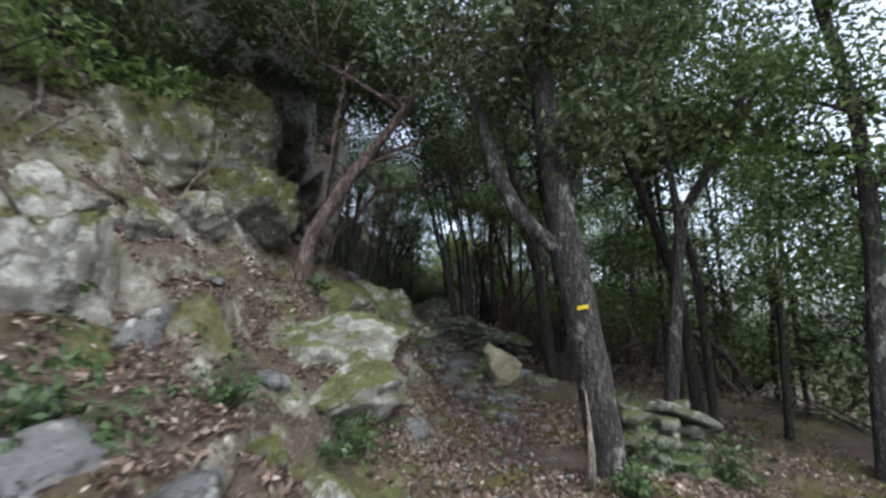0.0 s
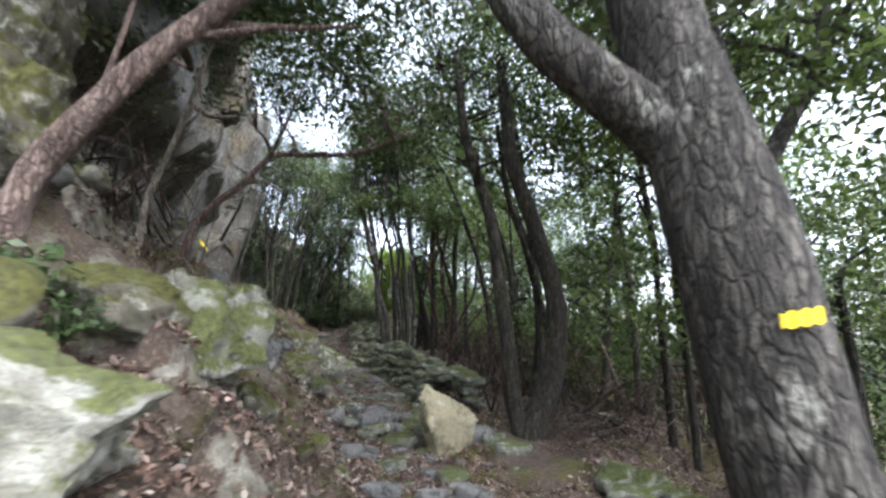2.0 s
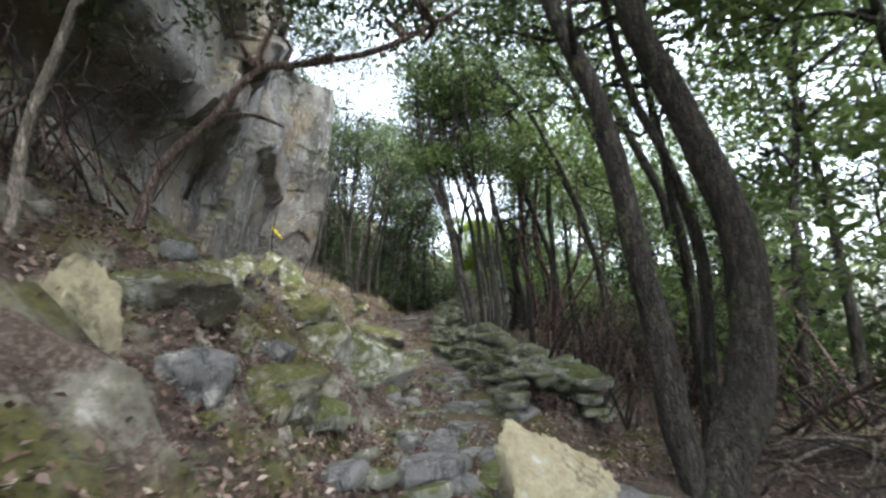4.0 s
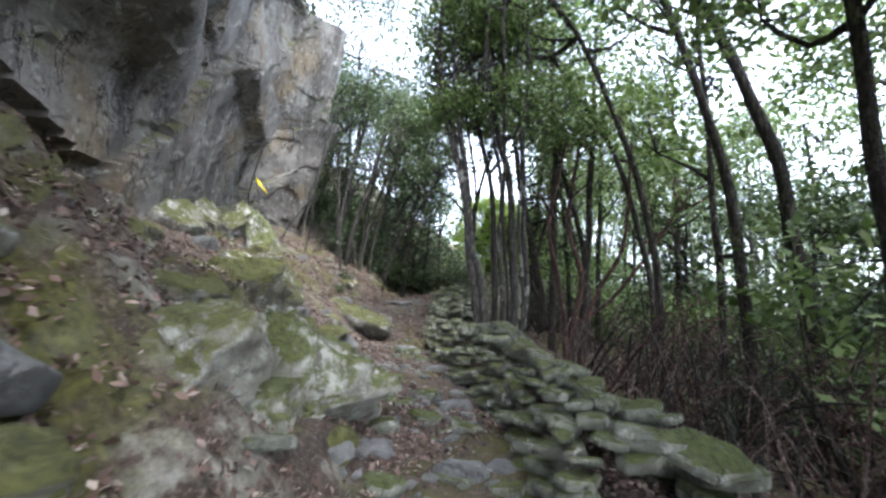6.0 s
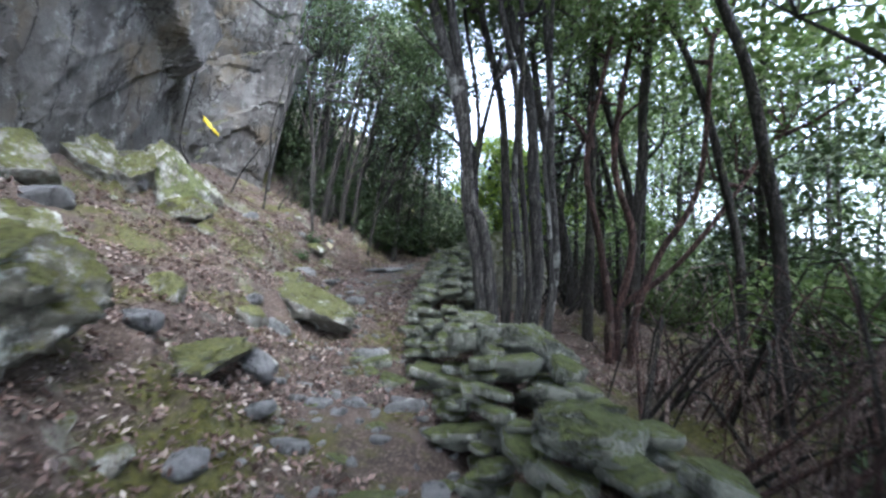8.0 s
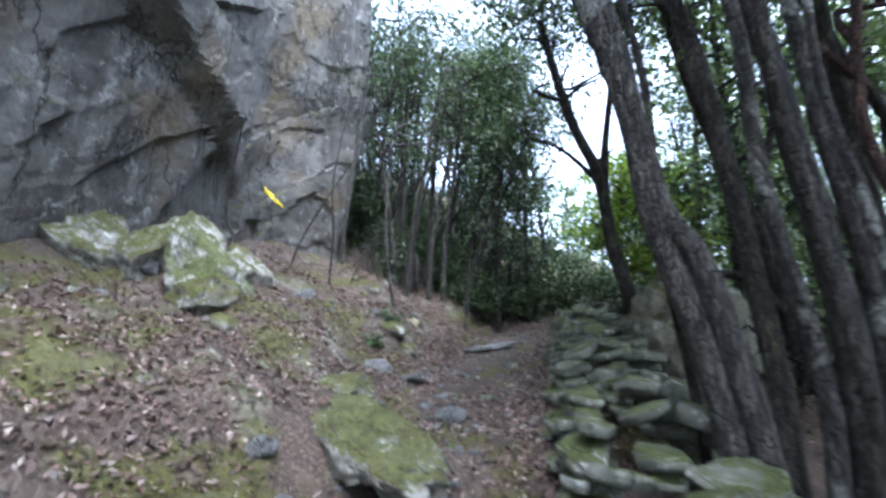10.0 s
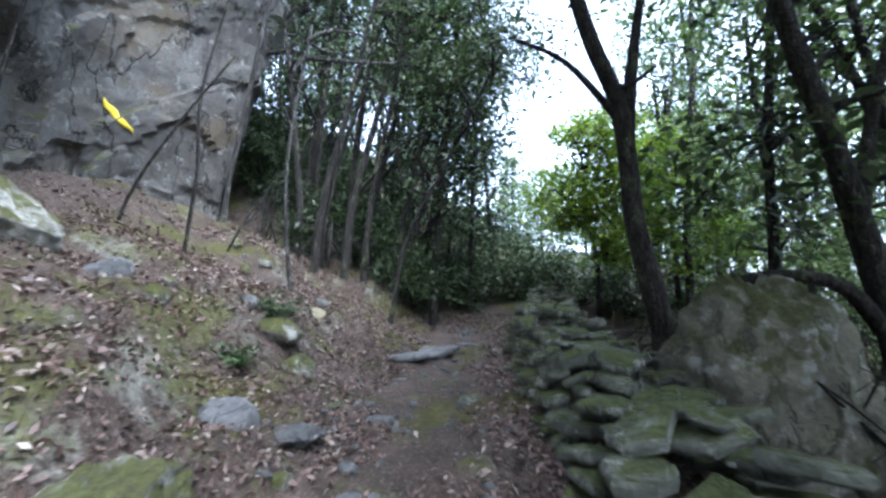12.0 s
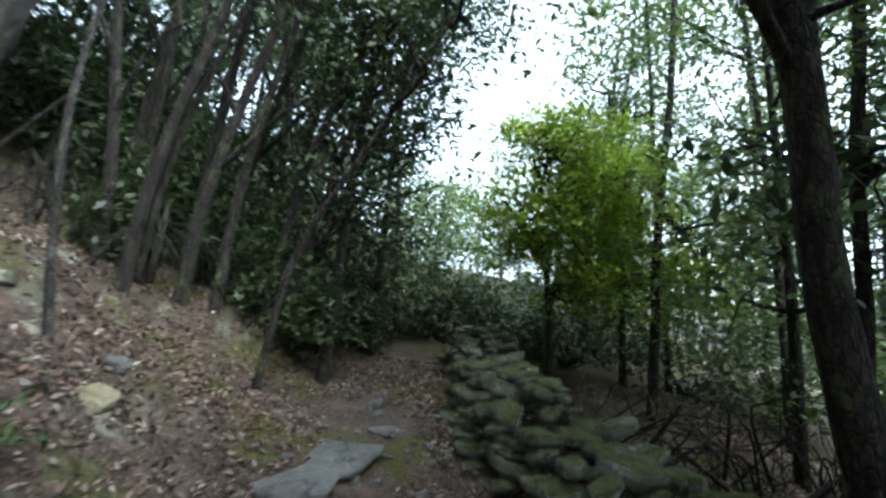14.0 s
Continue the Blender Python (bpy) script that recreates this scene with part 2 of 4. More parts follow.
def thing(name, label, category, at=(0, 0, 0), group="", kind=""):
    ob = new(name)
    ob.location = at
    ob.empty_display_size = .1
    return tagged(ob, label, category, group, kind)


def part(name, me, parent, label="", m=None):
    ob = new(name, me)
    ob.parent = parent
    if m is not None:
        ob.matrix_basis = m
    if label:
        ob["label"] = label
    return ob


def spline(points, step=.12):
    """A smooth line through points."""
    p = [Vector(q) for q in points]
    p = [p[0] * 2 - p[1]] + p + [p[-1] * 2 - p[-2]]
    out = []
    for a, b, c, d in zip(p, p[1:], p[2:], p[3:]):
        n = max(2, int((c - b).length / step))
        for k in range(n):
            t = k / n
            out.append(.5 * (2 * b + (c - a) * t + (2 * a - 5 * b + 4 * c - d) * t * t + (3 * b - a - 3 * c + d) * t ** 3))
    return out + [p[-2]]


def tube(line, r0, r1, sides=10, lumps=.08, flare=0.0, seed=0):
    """Vertices and faces of a tapered, lumpy, closed limb along a line."""
    verts, faces, n = [], [], len(line)
    side = None
    for k, q in enumerate(line):
        ahead = (line[min(k + 1, n - 1)] - line[max(k - 1, 0)]).normalized()
        side = (Vector((1, .3, .1)) if side is None else side)
        side = (side - ahead * side.dot(ahead)).normalized()
        over = ahead.cross(side)
        t = k / max(1, n - 1)
        r = r0 + (r1 - r0) * t ** .85
        r *= 1 + flare * math.exp(-k * .9)
        for s in range(sides):
            a = 2 * math.pi * s / sides
            way = side * math.cos(a) + over * math.sin(a)
            bump = 1 + lumps * (noise.noise(q * 2.3 + way * .8 + Vector((seed, 0, 0))) * 1.6 + noise.noise(q * 7 + way * 2) * .6)
            verts.append(q + way * (r * bump))
    for k in range(n - 1):
        for s in range(sides):
            a, b = k * sides + s, k * sides + (s + 1) % sides
            faces.append((a, b, b + sides, a + sides))
    faces.append(tuple(range(sides))[::-1])
    faces.append(tuple(range((n - 1) * sides, n * sides)))
    return verts, faces


def joined(pieces):
    verts, faces = [], []
    for v, f in pieces:
        base = len(verts)
        verts += v
        faces += [tuple(i + base for i in q) for q in f]
    return verts, faces


def leaf_mesh(name, centres, spread, each, size, material, droop=.3, flat=.7):
    """Many small pointed leaves in clumps round the centres, each leaf bent along its rib."""
    c = np.repeat(np.asarray(centres, float), each, axis=0)
    n = len(c)
    p = c + rng.normal(0, 1, (n, 3)) * spread * np.array([1, 1, flat])
    a, tilt = rng.uniform(0, 2 * math.pi, n), rng.normal(-droop, .5, n)
    along = np.stack([np.cos(a) * np.cos(tilt), np.sin(a) * np.cos(tilt), np.sin(tilt)], 1)
    up = rng.normal(0, .55, (n, 3)) + (0, 0, 1)
    across = np.cross(along, up)
    across /= np.linalg.norm(across, axis=1)[:, None] + 1e-9
    s = size * rng.uniform(.6, 1.35, n)[:, None]
    sag = np.cross(across, along) * s * .12
    v = np.stack([p - along * s, p + across * s * .45 + sag, p + along * s, p - across * s * .45 + sag], 1).reshape(-1, 3)
    me = bpy.data.meshes.new(name)
    me.vertices.add(4 * n)
    me.vertices.foreach_set("co", v.ravel())
    me.loops.add(4 * n)
    me.loops.foreach_set("vertex_index", np.arange(4 * n))
    me.polygons.add(n)
    me.polygons.foreach_set("loop_start", np.arange(n) * 4)
    me.materials.append(material)
    me.update(calc_edges=True)
    return me


def rock_mesh(name, size, seed, material, cuts=14, detail=3, lumps=.1):
    """A broken stone: a ball cut by random planes, roughened; its middle at its own origin."""
    r = random.Random(seed)
    bm = bmesh.new()
    bmesh.ops.create_icosphere(bm, subdivisions=detail, radius=1.0)
    planes = []
    for _ in range(cuts):
        w = Vector((r.gauss(0, 1), r.gauss(0, 1), r.gauss(0, .8))).normalized()
        planes.append((w, r.uniform(.5, .8)))
    for v in bm.verts:
        for w, far in planes:
            over = v.co.dot(w) - far
            if over > 0:
                v.co -= w * over
        k = v.co.copy()
        v.co *= 1 + lumps * (noise.noise(k * 1.7 + Vector((seed, 0, 0))) + .5 * noise.noise(k * 5 + Vector((0, seed, 0))) + .35 * noise.noise(k * 11))
        if detail > 3:
            v.co *= 1 + .34 * facet(k + Vector((seed, 0, 0)), 2.2) + .3 * facet(k + Vector((0, seed, 0)), 4.8) + .05 * noise.noise(k * 19)
        v.co = Vector((v.co.x * size[0], v.co.y * size[1], v.co.z * size[2])) * 1.35
    me = bpy.data.meshes.new(name)
    bm.to_mesh(me)
    bm.free()
    me.materials.append(material)
    for p in me.polygons:
        p.use_smooth = detail > 2
    return me


def rock(label, x, y, size, seed, material=None, z=None, turn=(0, 0, 0), name="boulder", cuts=14, sink=.53, group="rocks of the bank", detail=5):
    me = rock_mesh(name, size, seed, material or ROCK, cuts, detail)
    ob = new(name, me)
    ob.matrix_world = pose(x, y, height(x, y) + size[2] * (1 - 2 * sink) if z is None else z, *turn)
    return tagged(ob, label, "rock", group)
from mathutils.bvhtree import BVHTree

# ---- ground: one sheet to the horizon ----
def steps(spans):
    out = []
    for lo, hi, step in spans:
        out += list(np.arange(lo, hi, step))
    return out


gx = steps(((-400, -100, 60), (-100, -30, 12), (-30, -10, 1.5), (-10, -5, .3), (-5, 2.6, .085), (2.6, 8, .2), (8, 30, 1.5), (30, 100, 10), (100, 401, 60)))
gy = steps(((-400, -100, 60), (-100, -20, 12), (-20, -4, 1.5), (-4, 1, .3), (1, 23, .085), (23, 30, .25), (30, 60, 2), (60, 120, 12), (120, 401, 60)))
verts = [(x, y, height(x, y)) for y in gy for x in gx]
w = len(gx)
faces = [(j * w + i, j * w + i + 1, j * w + w + i + 1, j * w + w + i) for j in range(len(gy) - 1) for i in range(w - 1)]
ground = new("ground", mesh_of("ground", verts, faces, SOIL))
tagged(ground, "forest floor of brown soil and moss with a trodden footpath", "ground", kind="structure")

# ---- the cliff above the bank ----
FACE = [(-7.5, 4.6), (-5.6, 6.4), (-4.5, 7.8), (-4.25, 9.2), (-4.4, 10.5), (-4.7, 12.5), (-5.1, 15), (-5.9, 17.3), (-6.6, 19.5), (-6.75, 20.6), (-6.35, 21.5), (-5.85, 22.2), (-6.5, 23.2), (-8.5, 24.5), (-12, 26)]
foot = spline([(x, y, 0) for x, y in FACE], .085)
rows = 120
verts, faces = [], []
for k, q in enumerate(foot):
    ahead = (foot[min(k + 1, len(foot) - 1)] - foot[max(k - 1, 0)]).normalized()
    out = Vector((ahead.y, -ahead.x, 0))
    base = lie(q.x, q.y) - .8
    top = 11.6 + .9 * noise.noise((q.x * .4, q.y * .4, 5)) - max(0, 13.5 - q.y) * .55
    for j in range(rows):
        t = j / (rows - 12)
        if t <= 1:
            z = base + (top - base) * t
            roof = z - (6.6 - .3 * (q.y - 15))
            lean = .12 * (z - base - .8) * .35 + .28 * min(1, max(0, roof) / .35) * min(1, max(0, 20 - q.y)) + .3 * min(1, max(0, z - 7.2) / 1.2) * min(1, max(0, q.y - 20))
            lean += 1.25 * mix(0, 1, (z - 4.7) / 1.3) * min(1, max(0, 14.8 - q.y) / 2)
            p = Vector((q.x, q.y, z)) + out * lean
        else:
            p = Vector((q.x, q.y, top + 1.2 * (t - 1))) - out * ((t - 1) * 55) + out * (.9 + 1.1 * min(1, max(0, 14.8 - q.y) / 2))
        c = Vector((p.x + .45 * p.z, p.y - .5 * p.z, p.z * .7)) + Vector((rough(p.x, p.y, p.z, .9, 3), rough(p.y, p.z, p.x, .9, 3), 0)) * .03
        push = .38 * facet(c, .4, .45, .3) + .12 * facet(c, 1.1, .7, .3) + .05 * facet(c, 3.4, .6, .5) + .03 * rough(p.x, p.y, p.z, 2.5)
        verts.append(p + out * (push - .1))
for k in range(len(foot) - 1):
    for j in range(rows - 1):
        a = k * rows + j
        faces.append((a, a + rows, a + rows + 1, a + 1))
cliff_tree = BVHTree.FromPolygons([tuple(q) for q in verts], faces)
cliff = new("cliff", mesh_of("cliff", verts, faces, CLIFF, False))
tagged(cliff, "tall weathered grey rock face with dark cracks above the bank", "cliff", kind="structure")
# ---- trees ----
def crown_centres(at, radius, flat, count):
    """Places of leaf clumps, most of them in the outer part of an uneven crown."""
    w = rng.normal(0, 1, (count, 3))
    w /= np.linalg.norm(w, axis=1)[:, None]
    r = rng.uniform(.25, 1, count) ** .6 * radius * rng.uniform(.75, 1.2, count)
    return np.asarray(at) + w * r[:, None] * np.array([1, 1, flat])


def tree(label, line, r0, r1, bark, leaves=OAK, crowns=(), forks=(), leaf=.05, each=46, name="tree", group="forest trees", flare=.35, sides=12, wavy=False):
    """A tree: a trunk along a line, forks (line, r0, r1) and crowns (middle, radius, flatness, clumps)."""
    root = Vector(line[0])
    ob = thing(name, label, "tree", root, group)
    line = [Vector(q) - root for q in line]
    line[0] = line[0] - Vector((0, 0, .18))
    axis = [q + noise.noise_vector((q + root) * .8) * (.06 * min(1, q.z / 2.5)) if q.z > .4 and wavy else q for q in spline(line)]
    v, f = tube(axis, r0, r1, sides, .1, flare, root.x)
    part("trunk", mesh_of("trunk", v, f, bark), ob)
    for branch, b0, b1 in forks:
        v, f = tube(spline([Vector(q) - root for q in branch]), b0, b1, 9, .1, 0, root.y)
        part("limb", mesh_of("limb", v, f, bark), ob)
    for middle, radius, flat, count in crowns:
        c = crown_centres(Vector(middle) - root, radius, flat, count)
        twigs = []
        heart = Vector(middle) - root
        axis = spline(line, .25)
        axis = [q for q in axis[len(axis) // 3:] if (q - heart).length < radius * 1.7] or [min(axis, key=lambda q: (q - heart).length)]
        hubs = [axis[int(rng.integers(len(axis)))].lerp(heart, rng.uniform(.1, .6)) + Vector(rng.normal(0, .25 * radius, 3)) for _ in range(4)]
        for q in hubs:
            start = min(axis, key=lambda a: (a - q).length + abs(a.z - q.z + .4))
            mid = start.lerp(q, .5) + Vector(rng.normal(0, .12, 3))
            twigs.append(tube(spline([start, mid, q], .3), .03 + .006 * radius, .014, 5, .05))
        for k in range(0, len(c), 2):
            end = Vector(c[k])
            start = min(hubs, key=lambda a: (a - end).length)
            mid = start.lerp(end, .5) + Vector(rng.normal(0, .14, 3)) + Vector((0, 0, .05 * radius))
            twigs.append(tube(spline([start, mid, end], .35), .013, .004, 4, .05))
        if twigs:
            v, f = joined(twigs)
            tagged(part("branching", mesh_of("branching", v, f, bark), ob), kind="stuff")
        part("crown", leaf_mesh("crown", c, .085 * radius + .1, each, leaf, leaves), ob)
    return ob


def up(line, *more):
    """A trunk line that starts at the ground."""
    x, y = line[:2]
    return [(x, y, height(x, y)), *more]


# the marked tree at the foot of the climb
marked = tree("leaning grey tree with yellow trail mark on its trunk", [(1.34, 3.8, .3), (1.28, 3.78, .8), (1.22, 3.76, 1.2), (1.12, 3.78, 1.85), (1.03, 3.85, 2.5), (.98, 3.95, 3.1), (.93, 4.1, 3.9), (.95, 4.3, 5.2), (1.1, 4.4, 6.6)],
     .165, .08, BARK_GREY, OAK_LIT, [((.6, 4.7, 5.3), 1.7, .7, 70), ((1.9, 4.6, 5.4), 1.8, .75, 80), ((1.2, 3.2, 6.4), 2.0, .6, 60), ((1.2, 3.9, 3.35), .45, .9, 14), ((.45, 4.3, 4.2), .7, .8, 20), ((1.0, 3.6, 4.5), .7, .8, 20), ((1.75, 4.4, 3.9), .8, .8, 18)],
     [([(1.06, 3.83, 2.25), (.9, 3.85, 2.42), (.7, 3.88, 2.6), (.5, 3.98, 3.0), (.25, 4.3, 4.0), (-.1, 4.8, 5.6)], .09, .02), ([(1.05, 3.85, 2.7), (1.3, 4.1, 3.3), (1.7, 4.4, 4.3)], .06, .03)], name="marked_tree", sides=18, flare=.25)
tree("bare reddish crooked tree leaning out of the bank", [(-1.77, 5.35, 1.9), (-1.75, 5.38, 2.5), (-1.62, 5.42, 2.88), (-1.32, 5.5, 3.46), (-1.05, 5.6, 3.9), (-.75, 5.75, 4.4), (-.4, 5.9, 5.1), (.1, 6.1, 6.2)],
     .1, .05, BARK_PINK, OAK, [((-.6, 6.2, 6.0), 1.7, .6, 60), ((-2.2, 6.2, 6.3), 1.8, .6, 60), ((.3, 6.8, 6.9), 1.5, .6, 40)],
     [([(-1.72, 5.45, 2.6), (-1.62, 5.62, 3.3), (-1.55, 5.7, 4.2), (-1.45, 5.8, 5.3)], .022, .012), ([(-1.1, 5.6, 3.85), (-.7, 5.9, 4.1), (-.1, 6.3, 4.5)], .04, .015)], each=84)
tree("thin pale bare stem leaning over the bank", [(-2.43, 7.9, 2.6), (-2.42, 7.9, 3.27), (-2.28, 7.92, 3.87), (-2.15, 7.95, 4.5), (-2.05, 8.0, 5.3), (-1.8, 8.1, 6.8)],
     .042, .022, BARK_PALE, OAK, [((-1.9, 8.3, 6.9), 1.5, .6, 40), ((-.9, 8.2, 6.3), 1.3, .6, 36)], each=80, flare=.1)
tree("crooked thin brown tree bent over the path", [(-2.45, 8.9, 2.7), (-2.3, 9.0, 3.4), (-1.85, 9.1, 3.95), (-1.5, 9.2, 4.45), (-1.0, 9.3, 4.55), (-.3, 9.4, 4.7), (.5, 9.6, 5.2)],
     .06, .025, BARK_PINK, OAK, [((-.3, 9.8, 5.9), 1.5, .55, 45), ((-1.8, 9.6, 6.4), 1.5, .6, 45)], [([(-1.55, 9.2, 4.4), (-1.4, 9.3, 5.0), (-1.2, 9.5, 5.9)], .035, .015)], each=80)
tree("dark mossy twin-stemmed tree beside the path", [(2.12, 8.85, .4), (2.02, 8.86, .85), (1.95, 8.87, 1.2), (1.9, 8.88, 1.78), (1.8, 8.9, 2.55), (1.67, 8.95, 3.58), (1.5, 9.0, 4.2), (1.3, 9.1, 5.0), (1.15, 9.2, 6.4)],
     .125, .06, BARK_DARK, OAK, [((1.0, 9.3, 6.6), 1.7, .6, 60), ((2.2, 9.6, 7.2), 1.9, .6, 70), ((2.4, 9.4, 5.2), 1.1, .7, 30)],
     [([(2.1, 8.85, .35), (2.2, 8.85, .85), (2.36, 8.85, 1.14), (2.54, 8.87, 1.68), (2.58, 8.9, 2.46), (2.42, 8.92, 3.14), (2.2, 8.95, 3.88), (2.0, 9.0, 4.6), (1.85, 9.1, 6.4)], .18, .08),
      ([(2.3, 9.3, .6), (2.4, 9.3, 1.4), (2.46, 9.3, 2.45), (2.28, 9.32, 3.32), (2.05, 9.4, 4.1), (1.9, 9.5, 5.4)], .065, .035)], flare=.45, sides=14)
tree("slim grey trunk with a broken stub, beside the path", up((2.8, 5.9), (2.83, 5.85, .95), (2.92, 5.8, 1.83), (3.06, 5.8, 2.95), (3.32, 5.8, 3.52), (3.9, 5.9, 4.3), (4.4, 6.1, 5.6)),
     .1, .05, BARK_GREY, MID, [((4.2, 6.4, 5.6), 1.7, .7, 60), ((3.0, 6.0, 6.2), 1.5, .6, 45)], [([(3.05, 5.8, 2.9), (3.0, 5.85, 3.8), (2.85, 5.95, 5.4)], .06, .03)])
tree("dark slender trunk leaning towards the path", up((3.75, 7.0), (3.7, 7.0, 1.2), (3.55, 7.0, 2.3), (3.2, 7.05, 3.6), (2.8, 7.1, 4.8), (2.4, 7.2, 6.2)),
     .1, .05, BARK_DARK, MID, [((2.6, 7.4, 6.4), 1.8, .6, 60), ((4.6, 7.6, 5.6), 1.6, .7, 55)], [([(3.45, 7.0, 2.6), (3.9, 7.1, 3.6), (4.5, 7.3, 4.8)], .05, .02)])
tree("dark trunk at the wood's edge with lichen", up((4.35, 4.7), (4.45, 4.75, 1.2), (4.6, 4.8, 2.6), (4.7, 4.9, 4.2), (4.6, 5.1, 6.0)), .11, .06, BARK_GREY, MID, [((4.5, 4.9, 4.1), 1.3, .8, 65), ((4.6, 5.0, 6.3), 2.0, .7, 80), ((5.2, 5.6, 2.9), 1.1, .9, 50), ((3.8, 5.3, 4.4), 1.0, .8, 36)])
tree("short dark dead trunk among the brush", up((5.2, 7.2), (5.22, 7.2, .9), (5.25, 7.22, 1.6), (5.3, 7.3, 2.6)), .065, .04, BARK_DARK, MID, [((5.4, 7.4, 2.9), 1.3, .8, 45)])

# the clump of stems behind the dry stone wall
stems = [((.24, 15.55), (.17, 15.55, 2.4), (.03, 15.55, 3.05), (-.13, 15.55, 3.9), (-.75, 15.6, 6.4), .105), ((.36, 15.5), (.3, 15.5, 2.2), (.2, 15.5, 2.85), (-.02, 15.53, 3.5), (-.5, 15.6, 6.6), .09),
         ((.5, 15.7), (.5, 15.7, 2.4), (.46, 15.7, 3.2), (.3, 15.75, 4.2), (-.2, 15.75, 6.6), .075), ((.62, 15.55), (.64, 15.55, 2.3), (.55, 15.55, 3.3), (.46, 15.5, 4.3), (.1, 15.5, 6.3), .06),
         ((.8, 15.7), (.84, 15.7, 2.4), (.78, 15.7, 3.3), (.62, 15.7, 4.4), (.15, 15.65, 6.4), .1), ((.7, 15.4), (.72, 15.35, 2.2), (.66, 15.35, 3.0), (.5, 15.2, 4.3), (.4, 15.0, 6.5), .045),
         ((1.0, 15.9), (1.06, 15.9, 2.5), (.98, 15.9, 3.5), (.9, 15.9, 4.6), (.7, 15.9, 6.8), .07), ((.92, 15.5), (.98, 15.5, 2.2), (.93, 15.5, 3.0), (.82, 15.5, 4.1), (.85, 15.3, 6.0), .038), ((.14, 15.8), (.1, 15.8, 2.6), (.06, 15.8, 3.4), (-.02, 15.8, 4.4), (-.3, 15.8, 6.4), .04)]
for n, (foot2, a, b, c, d, r) in enumerate(stems):
    tree("tall slender grey-brown stem of a clump behind the wall", up(foot2, (foot2[0] + .01, foot2[1], 1.7), a, b, c, d, (d[0] - .1, d[1] + .1, 8.2)), r * .8, r * .45, BARK_GREY if n % 3 != 2 else BARK_DARK, MID,
         [((d[0] + .3 - .15 * n, d[1] + .7, 7.2 + .2 * n), 1.4, .6, 34), ((d[0] + .2, d[1] + .3, 5.9), .8, .7, 14)] if n < 7 else [((d[0], d[1], 7.4), .8, .7, 12)], group="clump of stems", flare=.25, wavy=True)
# red-brown stems farther right
for foot2, a, b, c, r in (((1.9, 16.6), (1.7, 16.6, 2.9), (1.5, 16.6, 3.9), (1.75, 16.6, 5.6), .06), ((2.05, 16.8), (2.2, 16.8, 2.9), (1.9, 16.8, 4.0), (2.1, 16.9, 5.8), .065),
                        ((2.2, 16.6), (2.5, 16.6, 2.7), (2.9, 16.5, 3.6), (3.0, 16.5, 5.5), .055), ((2.0, 16.9), (2.8, 17.0, 2.5), (3.4, 17.0, 3.3), (4.2, 17.0, 4.6), .05)):
    tree("crooked red-brown stem in the brush", up(foot2, (foot2[0], foot2[1], 1.8), a, b, c), r, r * .5, BARK_RED, MID, [((c[0], c[1], c[2] + .6), 1.3, .7, 40)], group="red-brown stems", flare=.2)
for x, y, h, lean, r in ((4.1, 13.0, 7.2, -2.0, .1), (1.72, 17.1, 7.2, -.3, .08), (2.35, 17.2, 7.4, .1, .09)):
    g = height(x, y)
    tree("tall dark stem beyond the wall", [(x, y, g), (x + lean * .1, y, g + h * .25), (x + lean * .35, y, g + h * .55), (x + lean, y + .2, g + h)], r, r * .5, BARK_DARK, MID,
         [((x + lean, y + .3, g + h), 1.5, .65, 46)], group="stems beyond the wall", flare=.2, wavy=True)
# trees beyond the boulder
tree("leaning dark trunk behind the mossy boulder", up((.1, 19.1), (.08, 19.1, 2.6), (-.1, 19.1, 3.5), (-.2, 19.1, 4.5), (-.5, 19.1, 5.4), (-.8, 19.2, 7.0)), .105, .055, BARK_DARK, OAK,
     [((-.6, 19.5, 7.6), 1.5, .6, 50), ((.9, 19.4, 6.6), 1.4, .7, 40)], [([(-.2, 19.1, 4.4), (-.65, 19.0, 4.9), (-1.1, 18.9, 5.1)], .04, .015), ([(-.15, 19.1, 4.2), (-.05, 19.2, 5.0), (.2, 19.4, 6.4)], .07, .03)], flare=.2)
tree("slanting dark tree with a low crooked limb", up((1.75, 19.0), (1.7, 19.0, 2.4), (1.5, 19.0, 3.4), (1.35, 19.0, 4.1), (1.05, 19.0, 5.3), (.8, 19.0, 6.8)), .12, .06, BARK_DARK, MID,
     [((.9, 19.3, 7.2), 1.6, .6, 50), ((2.4, 19.3, 5.8), 1.5, .7, 50)], [([(1.68, 19.0, 2.5), (1.3, 18.9, 2.95), (.85, 18.8, 3.05), (.5, 18.8, 3.0)], .07, .04), ([(1.5, 19, 3.5), (1.75, 19.1, 4.5), (2.2, 19.2, 5.8)], .06, .03)], flare=.2)
